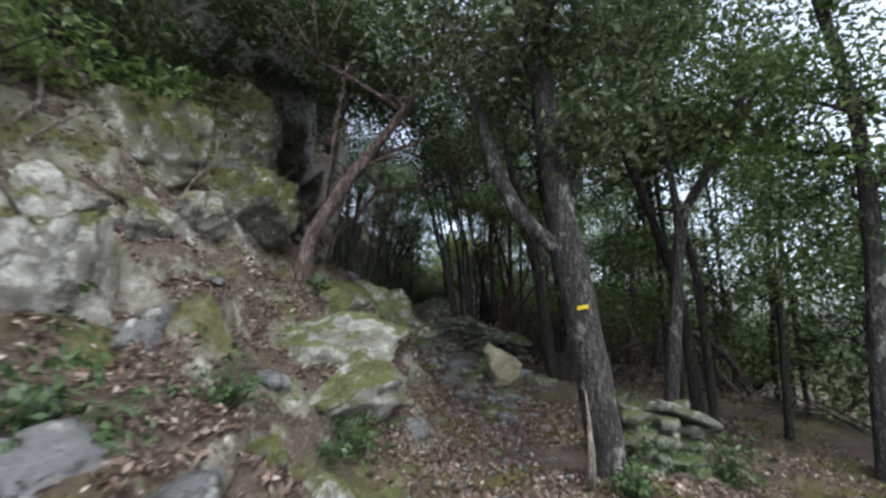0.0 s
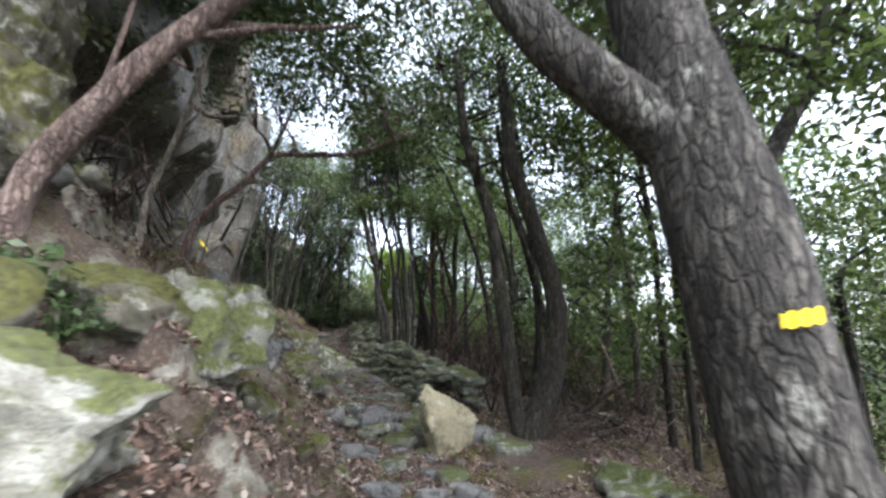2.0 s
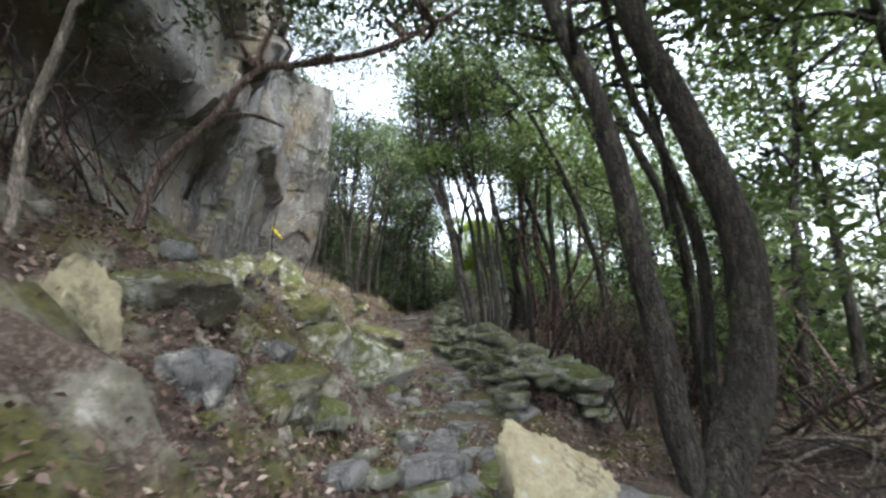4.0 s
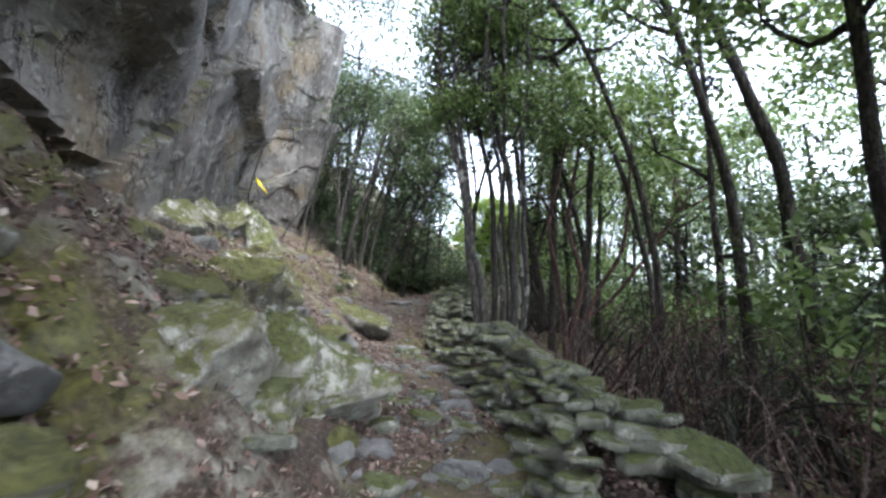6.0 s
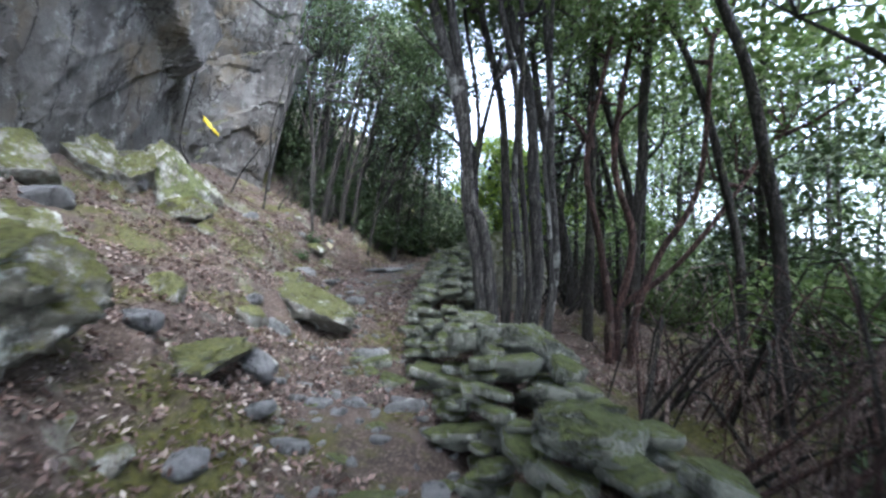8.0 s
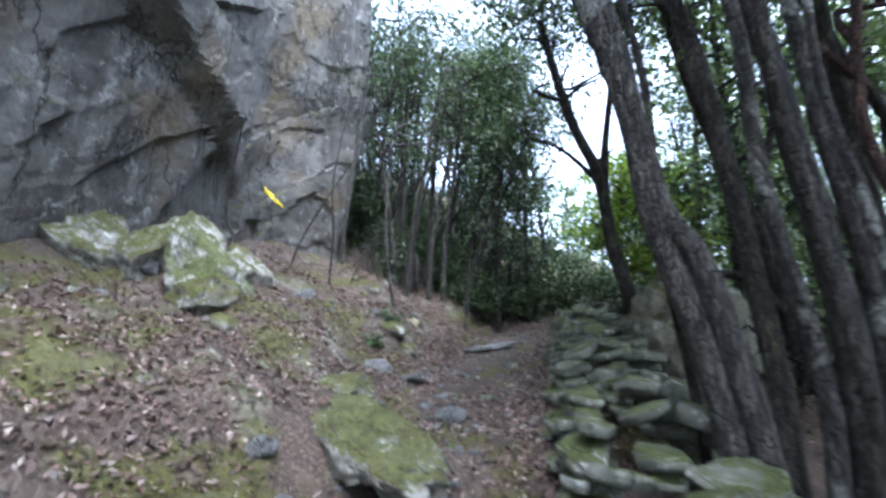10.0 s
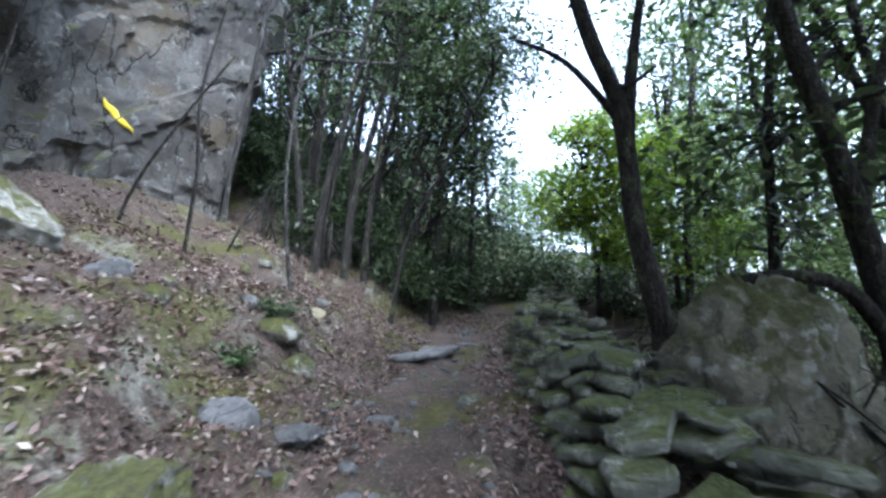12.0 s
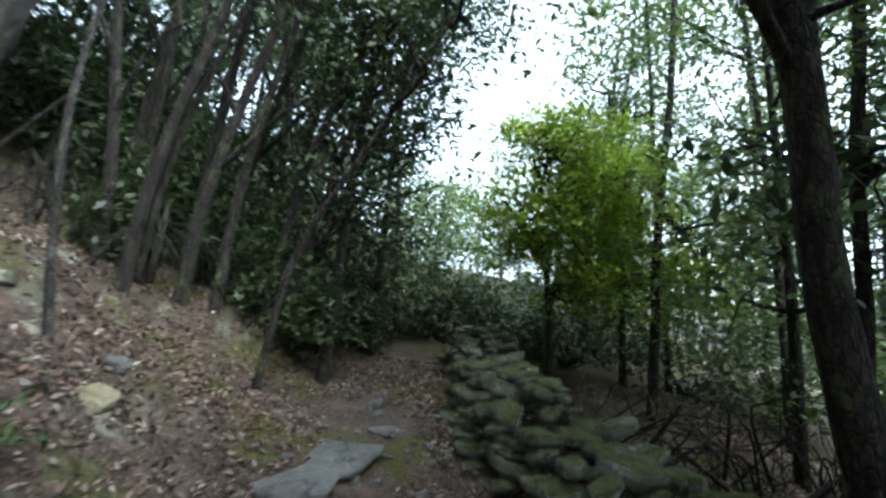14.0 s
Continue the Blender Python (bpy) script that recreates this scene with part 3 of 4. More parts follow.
# under the cliff
tree("thin pale stem standing at the cliff's corner", up((-5.83, 21.85), (-5.75, 21.85, 4.8), (-5.5, 21.85, 6.2), (-5.3, 21.9, 7.6), (-5.1, 22, 9.2)), .05, .025, BARK_GREY, OAK, [((-3.9, 23.2, 9.6), 1.5, .7, 40)], flare=.2)
tree("thin pale spotted stem on the leafy bank", up((-3.96, 20.7), (-4.1, 20.7, 3.9), (-4.15, 20.8, 5.0), (-4.0, 21.0, 6.8)), .032, .016, BARK_GREY, OAK, [((-2.9, 22.6, 7.2), 1.4, .7, 36)], flare=.15)
for x, y, h, lean, r in ((-4.3, 22.0, 5.0, 1.2, .07), (-3.6, 22.4, 5.5, 1.0, .06), (-3.2, 22.8, 5.2, 1.5, .055), (-4.2, 23.2, 6, .6, .08), (-2.9, 23.6, 4.6, 1.6, .05), (-3.4, 24.4, 6, .8, .07), (-2.6, 24.8, 5, 1.0, .05), (-5.0, 23.4, 7, .5, .08), (-4.3, 22.2, 5, 1.4, .05), (-3.0, 21.9, 4.2, 1.8, .04)):
    g = height(x, y)
    tree("thin dark stem of the thicket under the cliff", [(x, y, g), (x + lean * .15, y, g + h * .3), (x + lean * .5, y - .1, g + h * .6), (x + lean, y - .2, g + h)], r, r * .4, BARK_DARK, OAK,
         [((x + lean, y, g + h), 1.1, .75, 40), ((x + lean * .5, y + .5, g + h * .62), .9, .8, 24)] if x > -3.45 else [((x + 1.9, y + .6, g + h), .9, .75, 24)], each=24, group="thicket under the cliff", flare=.2, wavy=True)
# dark leaning trees that roof the thicket
for x, y, h, lean, r in ((-4.75, 22.4, 5.2, -.5, .07), (-3.9, 22.3, 4.6, 1.1, .075), (-2.95, 22.7, 3.8, 1.0, .045), (-5.3, 23.6, 5.5, .9, .09), (-4.0, 23.8, 5.8, 1.4, .08), (-3.0, 24.6, 5.0, .9, .06), (-5.6, 25.2, 6.5, .8, .09), (-4.2, 26.0, 6.2, .8, .08), (-6.6, 25.0, 6.0, 1.0, .08)):
    g = height(x, y)
    tree("dark crooked tree of the thicket with leaves only at its top", [(x, y, g), (x + lean * .1, y, g + h * .22), (x + lean * .35, y - .05, g + h * .5), (x + lean * .7, y - .1, g + h * .78), (x + lean, y - .1, g + h)], r, r * .4, BARK_DARK, OAK,
         [((x + lean, y, g + h + .3), 1.4, .6, 40), ((x + lean * .7 - .6, y + .5, g + h * .8), 1.2, .6, 28)],
         [([(x + lean * .2, y, g + h * .3), (x + lean * .4 + .5, y - .2, g + h * .45), (x + lean * .5 + 1.1, y - .3, g + h * .52)], r * .45, .01), ([(x + lean * .3, y, g + h * .42), (x + lean * .3 - .4, y - .1, g + h * .6), (x + lean * .4 - .6, y, g + h * .8)], r * .4, .01)], each=24, group="thicket under the cliff", flare=.25, wavy=True)
# the young tree beside the gap, its sunlit look put into the leaf colour
tree("young tree with yellow-green leaves brightened as sunlit", up((.35, 23.3), (.3, 23.3, 3.6), (.1, 23.3, 4.6), (.2, 23.2, 5.6)), .06, .025, BARK_DARK, SUNLIT, [((-.1, 23.0, 4.5), .7, .85, 30), ((.5, 22.9, 5.3), .75, .8, 34), ((1.1, 23.3, 4.6), .85, .85, 36), ((.1, 23.3, 5.8), .5, .8, 16), ((1.5, 23.6, 5.4), .8, .8, 26), ((.6, 23.0, 3.8), .6, .8, 20), ((1.9, 23.4, 3.9), .8, .8, 24)],
     [([(.15, 23.0, 4.6), (.25, 22.6, 4.3), (.6, 22.5, 3.8)], .018, .01)], each=84)

# ---- the wood farther off ----
places = []
r = random.Random(11)
for _ in range(4000):
    x, y = r.uniform(-16, 17), r.uniform(2, 44)
    d = float(np.interp(y, PATH_Y, PATH_X)) - x
    if -2.6 < d < 2.2 and y < 30 or 0 < d and y < 20 or d > 6 and y < 27:
        continue
    if y > 19 and -2.3 - (y - 24) * .06 < x < 1.3 + max(0, y - 23) * .16:
        continue
    if x > 0 and (y < 6.5 and x < 5.5 or y < 12 and x < 3.4 or 12 <= y < 20 and x < 2.6):
        continue
    if x > 4.5 and y < 11.5 and r.random() < .75:
        continue
    if all((x - a) ** 2 + (y - b) ** 2 > 2.7 for a, b in places):
        places.append((x, y))  
    if len(places) > 112:
        break
for x, y in places:
    g, far = height(x, y), math.hypot(x, y - 9)
    h, lean, side = r.uniform(5.5, 8.5), r.uniform(-.8, .8), r.uniform(-.5, .5)
    crowns = [((x + lean, y + side, g + h), r.uniform(1.5, 2.1), .65, 42)]
    if r.random() < .75:
        crowns.append(((x + lean * .6 + r.uniform(-.8, .8), y + side + r.uniform(-.8, .8), g + h * .66), r.uniform(1.1, 1.6), .75, 30))
    if r.random() < .7:
        crowns.append(((x + r.uniform(-.7, .7), y + r.uniform(-.7, .7), g + h * .3), r.uniform(1.0, 1.5), .8, 26))
    tree("slender dark-barked tree of the wood", [(x, y, g), (x + lean * .2, y, g + h * .3), (x + lean * .6, y + side * .5, g + h * .65), (x + lean, y + side, g + h)], r.uniform(.05, .1), .03, BARK_DARK,
         MID if x > 1.5 and r.random() < .65 else OAK, crowns, leaf=.078, each=(24 if y > 17 else 36) if x > 1 else 26, group="trees of the wood", sides=8, wavy=True)

# ---- trees above the bank and on the cliff ----
for x, y, h, lean, radius in ((-5.2, 1.5, 3.6, 1.2, 1.6), (-5.6, 3.6, 3.4, 1.4, 1.6), (-5.2, 5.4, 3.2, 1.3, 1.5), (-5.6, 7.2, 3.6, 1.2, 1.6), (-4.6, 8.4, 4.2, 1.5, 1.5), (-6.6, 9.0, 4.2, .9, 1.8), (-7.4, 5.0, 4.6, .5, 2.0), (-7.5, 2.2, 4.4, .6, 2.0), (-4.9, -.2, 4.0, 1.0, 1.6), (-6.9, 7.4, 5.5, 1.5, 1.9), (-4.3, 6.6, 4.4, 2.2, 1.4), (-4.4, 4.2, 4.6, 2.0, 1.4)):
    g = height(x, y)
    tree("crooked dark tree leaning out from above the bank", [(x, y, g), (x + lean * .2, y, g + h * .3), (x + lean * .55, y + .1, g + h * .6), (x + lean, y + .2, g + h)], .08, .035, BARK_DARK, OAK,
         [((x + lean, y + .2, g + h), radius, .65, 44), ((x + lean * .7, y - .3, g + h * .55), radius * .75, .8, 34), ((x + lean * .3, y + .2, g + .7), .9, .8, 22)], each=30, leaf=.06, group="trees above the bank")
# added mostly out of view; crowns reach outward to shade the cliff and slope
for x, y in ((-6.6, 11.5), (-7.4, 13.6), (-8.0, 15.8), (-8.6, 18.0), (-9.2, 20.4), (-8.0, 22.4)):
    h = r.uniform(2.2, 3.4)
    g = 11.2 - max(0, 13.5 - y) * 1.1
    tree("small dark tree added on top of the cliff to shade the slope", [(x, y, g), (x + .4, y, g + h * .5), (x + 1.6, y + .2, g + h)], .07, .03, BARK_DARK, OAK, [((x + 2.3, y + .2, g + h), 2.1, .5, 56), ((x + .6, y, g + h * .45), 1.2, .7, 24), ((x + 4.0, y + .4, g + h - .6), 2.0, .45, 40)], each=34, leaf=.07, group="trees on the cliff")
# tall trees that close the canopy over the path
for x, y, h, lean, rad in ((3.0, 10.8, 7.2, -.6, .075), (4.5, 9.4, 7.0, -.4, .07), (5.4, 11.8, 7.6, -.6, .08)):
    g = height(x, y)
    tree("tall slender tree with an airy crown", [(x, y, g), (x + lean * .1, y, g + h * .3), (x + lean * .5, y, g + h * .65), (x + lean, y + .1, g + h)], rad, .03, BARK_DARK, OAK if x < 3 else MID,
         [((x + lean, y, g + h), 1.7, .6, 44), ((x + lean * .6 + .5, y - .4, g + h * .78), 1.4, .6, 32), ((x + lean * .5 - .6, y + .5, g + h * .62), 1.2, .6, 24)], each=44, leaf=.06, group="canopy trees", sides=9, wavy=True)
for x, y, h, lean, rad in ((3.3, 12.9, 7.4, -2.2, .08), (3.1, 14.9, 7.6, -2.6, .075), (2.6, 17.8, 7.0, -2.4, .08), (3.0, 20.2, 7.2, -2.6, .07), (3.6, 16.6, 7.8, -3.4, .07)):
    g = height(x, y)
    tree("tall dark tree whose crown roofs the footpath", [(x, y, g), (x + lean * .08, y, g + h * .3), (x + lean * .4, y, g + h * .65), (x + lean, y + .1, g + h)], rad, .03, BARK_DARK, OAK,
         [((x + lean, y, g + h), 1.9, .5, 40), ((x + lean * .6, y - .5, g + h * .9), 1.6, .5, 26), ((x + lean - .9, y + .7, g + h * .95), 1.5, .5, 24)], each=30, leaf=.06, group="canopy trees", sides=9, wavy=True)
# pale crowns far off behind the gap
for x, y, h in ((0, 34, 3.6), (2.2, 37, 4.2), (-1.6, 36, 4.0), (4.4, 38, 4.6), (1.0, 41, 4.8)):
    g = height(x, y)
    tree("distant tree beyond the clearing", [(x, y, g), (x, y, g + h * .5), (x + .2, y, g + h)], .08, .04, BARK_DARK, MID, [((x, y, g + h * .8), 1.7, .7, 46), ((x + .6, y, g + h * .35), 1.5, .7, 36)], each=34, leaf=.09, group="distant trees", sides=8)
# bushy undergrowth trees on the lower side
for x, y, h, radius in ((6.0, 14.4, 3.4, 1.3), (6.4, 16.4, 4.2, 1.6), (5.0, 18.4, 3.4, 1.3), (7.2, 12.2, 4.2, 1.7), (8.4, 14.6, 4.6, 1.9), (7.4, 18.8, 4.4, 1.8), (8.6, 9.4, 3.6, 1.5), (8.2, 6.4, 4.2, 1.7), (7.8, 10.2, 4.6, 1.5), (7.8, 3.4, 4.8, 1.6)):
    g = height(x, y)
    tree("low bushy dark evergreen beside the slope", [(x, y, g), (x - .1, y, g + h * .5), (x - .2, y, g + h)], .06, .03, BARK_DARK, OAK,
         [((x - .2, y, g + h), radius, .7, 40), ((x, y, g + h * .55), radius, .7, 40), ((x, y - .2, g + h * .2), radius * .9, .6, 26)], each=26, leaf=.075, group="undergrowth trees", sides=8, wavy=True)
# leafy trees at the gap's far side
for x, y, h, lean, radius, leaves in ((2.3, 21.6, 5.0, -.2, 1.4, MID), (2.0, 24.4, 5.0, -.3, 1.4, MID), (3.4, 22.8, 6.5, -.5, 1.6, MID), (-2.0, 24.2, 5.4, .2, 1.25, OAK), (-2.5, 22.8, 6.4, .5, 1.2, OAK), (-1.6, 26.0, 4.4, -.3, 1.3, OAK), (2.6, 19.8, 7.0, -.9, 1.5, MID)):
    g = height(x, y)
    tree("bushy tree at the edge of the clearing", [(x, y, g), (x + lean * .3, y, g + h * .4), (x + lean, y + .1, g + h)], .07, .03, BARK_DARK, leaves,
         [((x + lean, y, g + h), radius, .75, 44), ((x + lean * .6, y - .2, g + h * .6), radius * .9, .8, 32), ((x, y - .2, g + h * .27), radius * .8, .8, 24)], each=26, leaf=.055, group="trees at the clearing")
# the yellow trail mark, painted round the front of the trunk
verts, faces = [], []
for j in range(4):
    for k in range(11):
        a = radians(-117 + 3.4 * k)
        z = 1.83 + .011 * j + .0016 * k + .004 * math.sin(k * 1.9 + j)
        rad = .148 + .006 * math.sin(k * 2.1)
        verts.append((1.125 + rad * math.cos(a), 3.78 + rad * math.sin(a), z))
for j in range(3):
    for k in range(10):
        faces.append((j * 11 + k, j * 11 + k + 1, j * 11 + k + 12, j * 11 + k + 11))
mark = part("trail_mark", mesh_of("trail_mark", [Vector(q) - Vector(marked.location) for q in verts], faces, YELLOW), marked, "yellow painted dash")
# ---- rocks of the bank ----
rock("large white-lichened rock ledge of the bank", -1.05, 4.15, (.62, .4, .26), 3, MOTTLED, turn=(8, -6, 20))
rock("white-lichened boulder low in the bank", -.75, 3.75, (.42, .35, .27), 4, turn=(0, -8, 30))
rock("large pale rock standing out of the bank", -2.55, 2.75, (.42, .5, .62), 5, turn=(0, 10, 10))
rock("mossy rock outcrop high on the bank", -3.75, 6.9, (.9, .95, 1.0), 66, MOSSY, turn=(0, -8, 30), cuts=9)
rock("pale block in the mossy outcrop", -3.25, 6.2, (.34, .3, .3), 7, GREY, turn=(20, 20, 50))
rock("mossy ledge under the outcrop", -2.75, 5.8, (.7, .6, .6), 8, MOSSY, turn=(0, -10, 60), cuts=18)
rock("mossy ledge of the upper bank", -3.3, 4.6, (.7, .6, .55), 9, MOSSY, turn=(10, 0, 15), cuts=18)
rock("grey slab lying in leaf litter", -1.25, 2.1, (.3, .42, .1), 10, GREY, turn=(12, -10, 25))
rock("flat grey slab lying in leaf litter", -1.7, 1.75, (.3, .34, .12), 11, GREY, turn=(-6, -14, 70))
rock("tilted grey stone in leaf litter", -2.0, 3.1, (.15, .2, .13), 12, GREY, turn=(30, 20, 10))
rock("small pale stone in leaf litter", -2.05, 2.9, (.12, .16, .12), 13, GREY, turn=(10, 40, 80))
rock("lichened rock of the upper bank", -2.95, 3.2, (.3, .3, .28), 14)
rock("lichened rock of the upper bank", -2.55, 3.75, (.22, .3, .2), 15)
rock("lichened rock of the bank", -2.6, 4.4, (.35, .3, .2), 16, turn=(0, -20, 0))
rock("mossy rock beside the bare tree", -1.35, 5.7, (.4, .35, .24), 17, MOSSY, turn=(0, 10, 40))
rock("rounded white and mossy boulder of the bank", -.98, 5.85, (.38, .36, .32), 18, MOTTLED, turn=(0, -10, 15))
rock("tall white wedge-shaped stone set in moss", -1.28, 7.3, (.2, .14, .32), 20, PALE, turn=(10, 15, 10), cuts=9)
rock("white stone set in moss", -1.05, 7.75, (.17, .12, .2), 21, GREY, turn=(0, 30, 40))
rock("mossy ledge at the bend", -1.6, 8.1, (.4, .5, .2), 22, MOSSY, turn=(0, -10, 0))
rock("lichened rock at the foot of the bank", -1.05, 9.7, (.36, .5, .22), 23, turn=(10, -20, 20))
rock("mossy rock at the foot of the bank", -.85, 8.4, (.3, .38, .16), 24, MOSSY)
rock("large pale rock mottled with moss, bulging from the bank", -1.2, 10.85, (.7, .62, .46), 25, MOTTLED, turn=(0, -16, 10), cuts=18)
rock("pale rock mottled with moss at the foot of the bank", -.95, 10.1, (.4, .4, .26), 71, MOTTLED, turn=(4, -16, 30), cuts=16)
rock("mossy rock of the bank", -1.8, 10.2, (.4, .45, .26), 26, MOSSY)
rock("mossy rock of the bank", -2.2, 12.1, (.5, .5, .3), 27, MOSSY)
rock("pale mossy stone of the leafy bank", -2.85, 13.1, (.28, .25, .2), 28)
rock("flat mossy stone of the leafy bank", -1.65, 13.3, (.28, .4, .12), 29, MOSSY, turn=(0, -15, 0))
rock("low mossy slab slanting beside the path", -2.1, 16.05, (.85, .27, .24), 30, ROCK, turn=(6, 8, -42), cuts=12)
rock("pale stone lying on the leafy bank", -2.54, 18.0, (.17, .17, .07), 31, GREY, turn=(0, -12, 20), name="stone", group="loose stones")
rock("mossy slab at the edge of the bank", -2.75, 16.9, (.34, .4, .15), 32, ROCK, turn=(0, -14, 20))
rock("bright lichened rock leaning on the cliff", -4.5, 16.9, (.42, .45, .62), 33, MOTTLED, turn=(0, -8, 20), cuts=18)
rock("bright lichened rock stacked under the cliff", -5.35, 17.5, (.5, .5, .75), 53, turn=(0, -12, 70), cuts=18)
rock("mossy rock stacked under the cliff", -4.4, 16.7, (.3, .35, .25), 54, MOSSY)
rock("lichened rock stacked under the cliff", -5.2, 16.6, (.4, .4, .45), 55)
rock("lichened rock stacked under the cliff", -5.05, 18.1, (.35, .4, .4), 56)
rock("lichened rock under the cliff", -5.7, 16.2, (.5, .5, .5), 34)
rock("lichened rock under the cliff", -4.9, 14.6, (.5, .7, .45), 35)
rock("small yellowish stone on the leafy bank", -3.45, 20.3, (.1, .12, .08), 36, PALE, turn=(20, 10, 0), name="stone", group="loose stones")
rock("yellow-pale broken slab standing beside the path", .93, 7.95, (.3, .13, .3), 40, PALE, height(.93, 7.95) + .32, (-18, 8, 12), name="stone_slab", cuts=9, group="loose stones")
rock("large mossy boulder behind the wall", .6, 18.65, (.5, .42, .66), 45, TAN, height(.6, 18.65) + .5, (0, -4, 8), cuts=9)

def slab_mesh(name, seed, material, thick=.3, sides=8):
    """A flat broken slab, about 2 m across at full scale: an uneven outline, chipped edges, hollowed faces."""
    r = random.Random(seed)
    turns = sorted((k + r.uniform(-.33, .33)) / sides * 2 * math.pi for k in range(sides))
    long = r.uniform(.62, .9)
    rim = [(math.cos(a) * r.uniform(.75, 1.18), math.sin(a) * long * r.uniform(.75, 1.18)) for a in turns]
    tip = (r.uniform(-.25, .25) * thick, r.uniform(-.25, .25) * thick)
    verts = []
    for z, inset in ((-thick, .84), (-thick * .7, .97), (thick * .15, 1.04), (thick * .75, .98), (thick, .86), (thick * 1.04, .45)):
        verts += [Vector((x * inset * r.uniform(.96, 1.04), y * inset * r.uniform(.96, 1.04), z * r.uniform(.88, 1.12) + x * tip[0] + y * tip[1])) for x, y in rim]
    faces = [tuple(range(sides))[::-1], tuple(range(5 * sides, 6 * sides))]
    for j in range(5):
        for k in range(sides):
            b = j * sides + (k + 1) % sides
            faces.append((j * sides + k, b, b + sides, j * sides + k + sides))
    return mesh_of(name, verts, faces, material, False)


# ---- stones of the path ----
r = random.Random(5)
path_meshes = [slab_mesh("stone", 60 + k, GREY if k % 3 else STONE, r.uniform(.16, .34), 7 + k % 3) for k in range(8)]
for k in range(230):
    y = r.uniform(9.0, 15.5) if k > 130 else r.uniform(3.0, 22.5) if k > 60 else r.uniform(5.5, 9.5)
    x = float(np.interp(y, PATH_Y, PATH_X)) + r.gauss(0, .38)
    s = min(.22, .05 + r.expovariate(16))
    ob = new("stone", path_meshes[k % 8])
    ob.matrix_world = pose(x, y, height(x, y) + s * .03, r.uniform(-16, 16), r.uniform(-16, 16), r.uniform(0, 360)) @ Matrix.Scale(s / 1.2, 4)
    tagged(ob, "grey flat stone bedded in the footpath", "stone", "stones of the path")
for x, y, s, a in ((.15, 8.75, .34, 10), (.75, 8.9, .3, 30), (-.35, 8.3, .26, -20), (1.35, 8.3, .3, 60), (.5, 8.2, .24, 80), (1.6, 7.8, .26, 0), (-.05, 7.4, .2, 20), (.9, 7.2, .22, 70), (.3, 6.6, .2, 15), (-2.2, 20.9, .44, 10), (-2.32, 20.45, .34, 82), (-1.75, 21.6, .22, 15)):
    ob = new("stone", path_meshes[int(a) % 8])
    ob.matrix_world = pose(x, y, height(x, y) + (.05 if y < 20 else .01), r.uniform(-6, 6), r.uniform(-6, 6), a) @ Matrix.Diagonal((s / 1.2, s / 1.2, s / (1.2 if y < 20 else 3), 1))
    tagged(ob, "flat grey step stone across the footpath", "stone", "stones of the path")

# ---- small stones of the bank ----
bank_meshes = [rock_mesh("stone", (1, r.uniform(.6, .95), r.uniform(.45, .8)), 200 + k, (ROCK, MOSSY, GREY)[k % 3], 14, 3) for k in range(9)]
for k in range(140):
    y = r.uniform(1.6, 12.5) if k < 100 else r.uniform(12.5, 21)
    x = float(np.interp(y, PATH_Y, PATH_X)) - r.uniform(.6, 3.6)
    s = min(.26, .05 + r.expovariate(14))
    ob = new("stone", bank_meshes[r.randrange(9)])
    ob.matrix_world = pose(x, y, height(x, y) + s * .05, r.uniform(-30, 30), r.uniform(-30, 30), r.uniform(0, 360)) @ Matrix.Scale(s / 1.2, 4)
    tagged(ob, "lichened broken stone bedded in the leafy bank", "stone", "stones of the bank")

# ---- loose gravel ----
chips = [rock_mesh("chip", (1, .75, .45), 300 + k, GREY, 9, 2) for k in range(4)]
shapes = [([v.co.copy() for v in me.vertices], [tuple(p.vertices) for p in me.polygons]) for me in chips]
pieces = []
for k in range(620):
    y = r.uniform(3, 23)
    x = float(np.interp(y, PATH_Y, PATH_X)) + r.gauss(0, .45)
    s = r.uniform(.012, .045)
    m = pose(x, y, height(x, y) + s * .15, r.uniform(-30, 30), r.uniform(-30, 30), r.uniform(0, 360)) @ Matrix.Scale(s, 4)
    vs, fs = shapes[k % 4]
    pieces.append(([m @ q for q in vs], fs))
v, f = joined(pieces)
tagged(new("gravel", mesh_of("gravel", v, f, GREY)), "loose grey stone chips on the footpath", "gravel", kind="stuff")

# ---- dry stone walls ----
wall_meshes = [slab_mesh("stone", 90 + k, STONE, r.uniform(.13, .3), 5 + k % 3) for k in range(14)]


def stone_wall(label, line, courses, width, size):
    ob = thing("dry_stone_wall", label, "wall", (*line[0], 0), "dry stone walls")
    route = spline([(x, y, 0) for x, y in line], .05)
    root = Vector((*line[0], 0))
    for c in range(courses):
        for side in (-1, 1, 0) if c > courses - 3 else (-1, 1):
            k = r.uniform(0, 3)
            while k < len(route) - 1:
                q, ahead = route[int(k)], (route[int(k) + 1] - route[int(k)]).normalized()
                s = size * r.uniform(.55, 1.3) * (1.2 if c == courses - 1 and r.random() < .6 else 1) * (1.15 if side == 1 else 1)
                across = Vector((ahead.y, -ahead.x, 0)) * (side * width * (.54 - .035 * c) + r.uniform(-.08, .08))
                p = q + across
                worn = .16 * noise.noise((q.x * 1.1, q.y * 1.1, 8)) * c / courses
                z = lie(q.x, q.y) + .02 + c * size * .55 + worn + r.uniform(-.03, .03) + (.04 if side == 0 else 0)
                tilt = 20 if c > courses - 3 else 10
                part("stone", wall_meshes[r.randrange(14)], ob,
                     m=pose(*(p - root).xy, z, r.uniform(-tilt, tilt), r.uniform(-tilt, tilt), r.uniform(0, 360)) @ Matrix.Scale(s / 1.1, 4))
                k += s * 1.8 / .05
    return ob


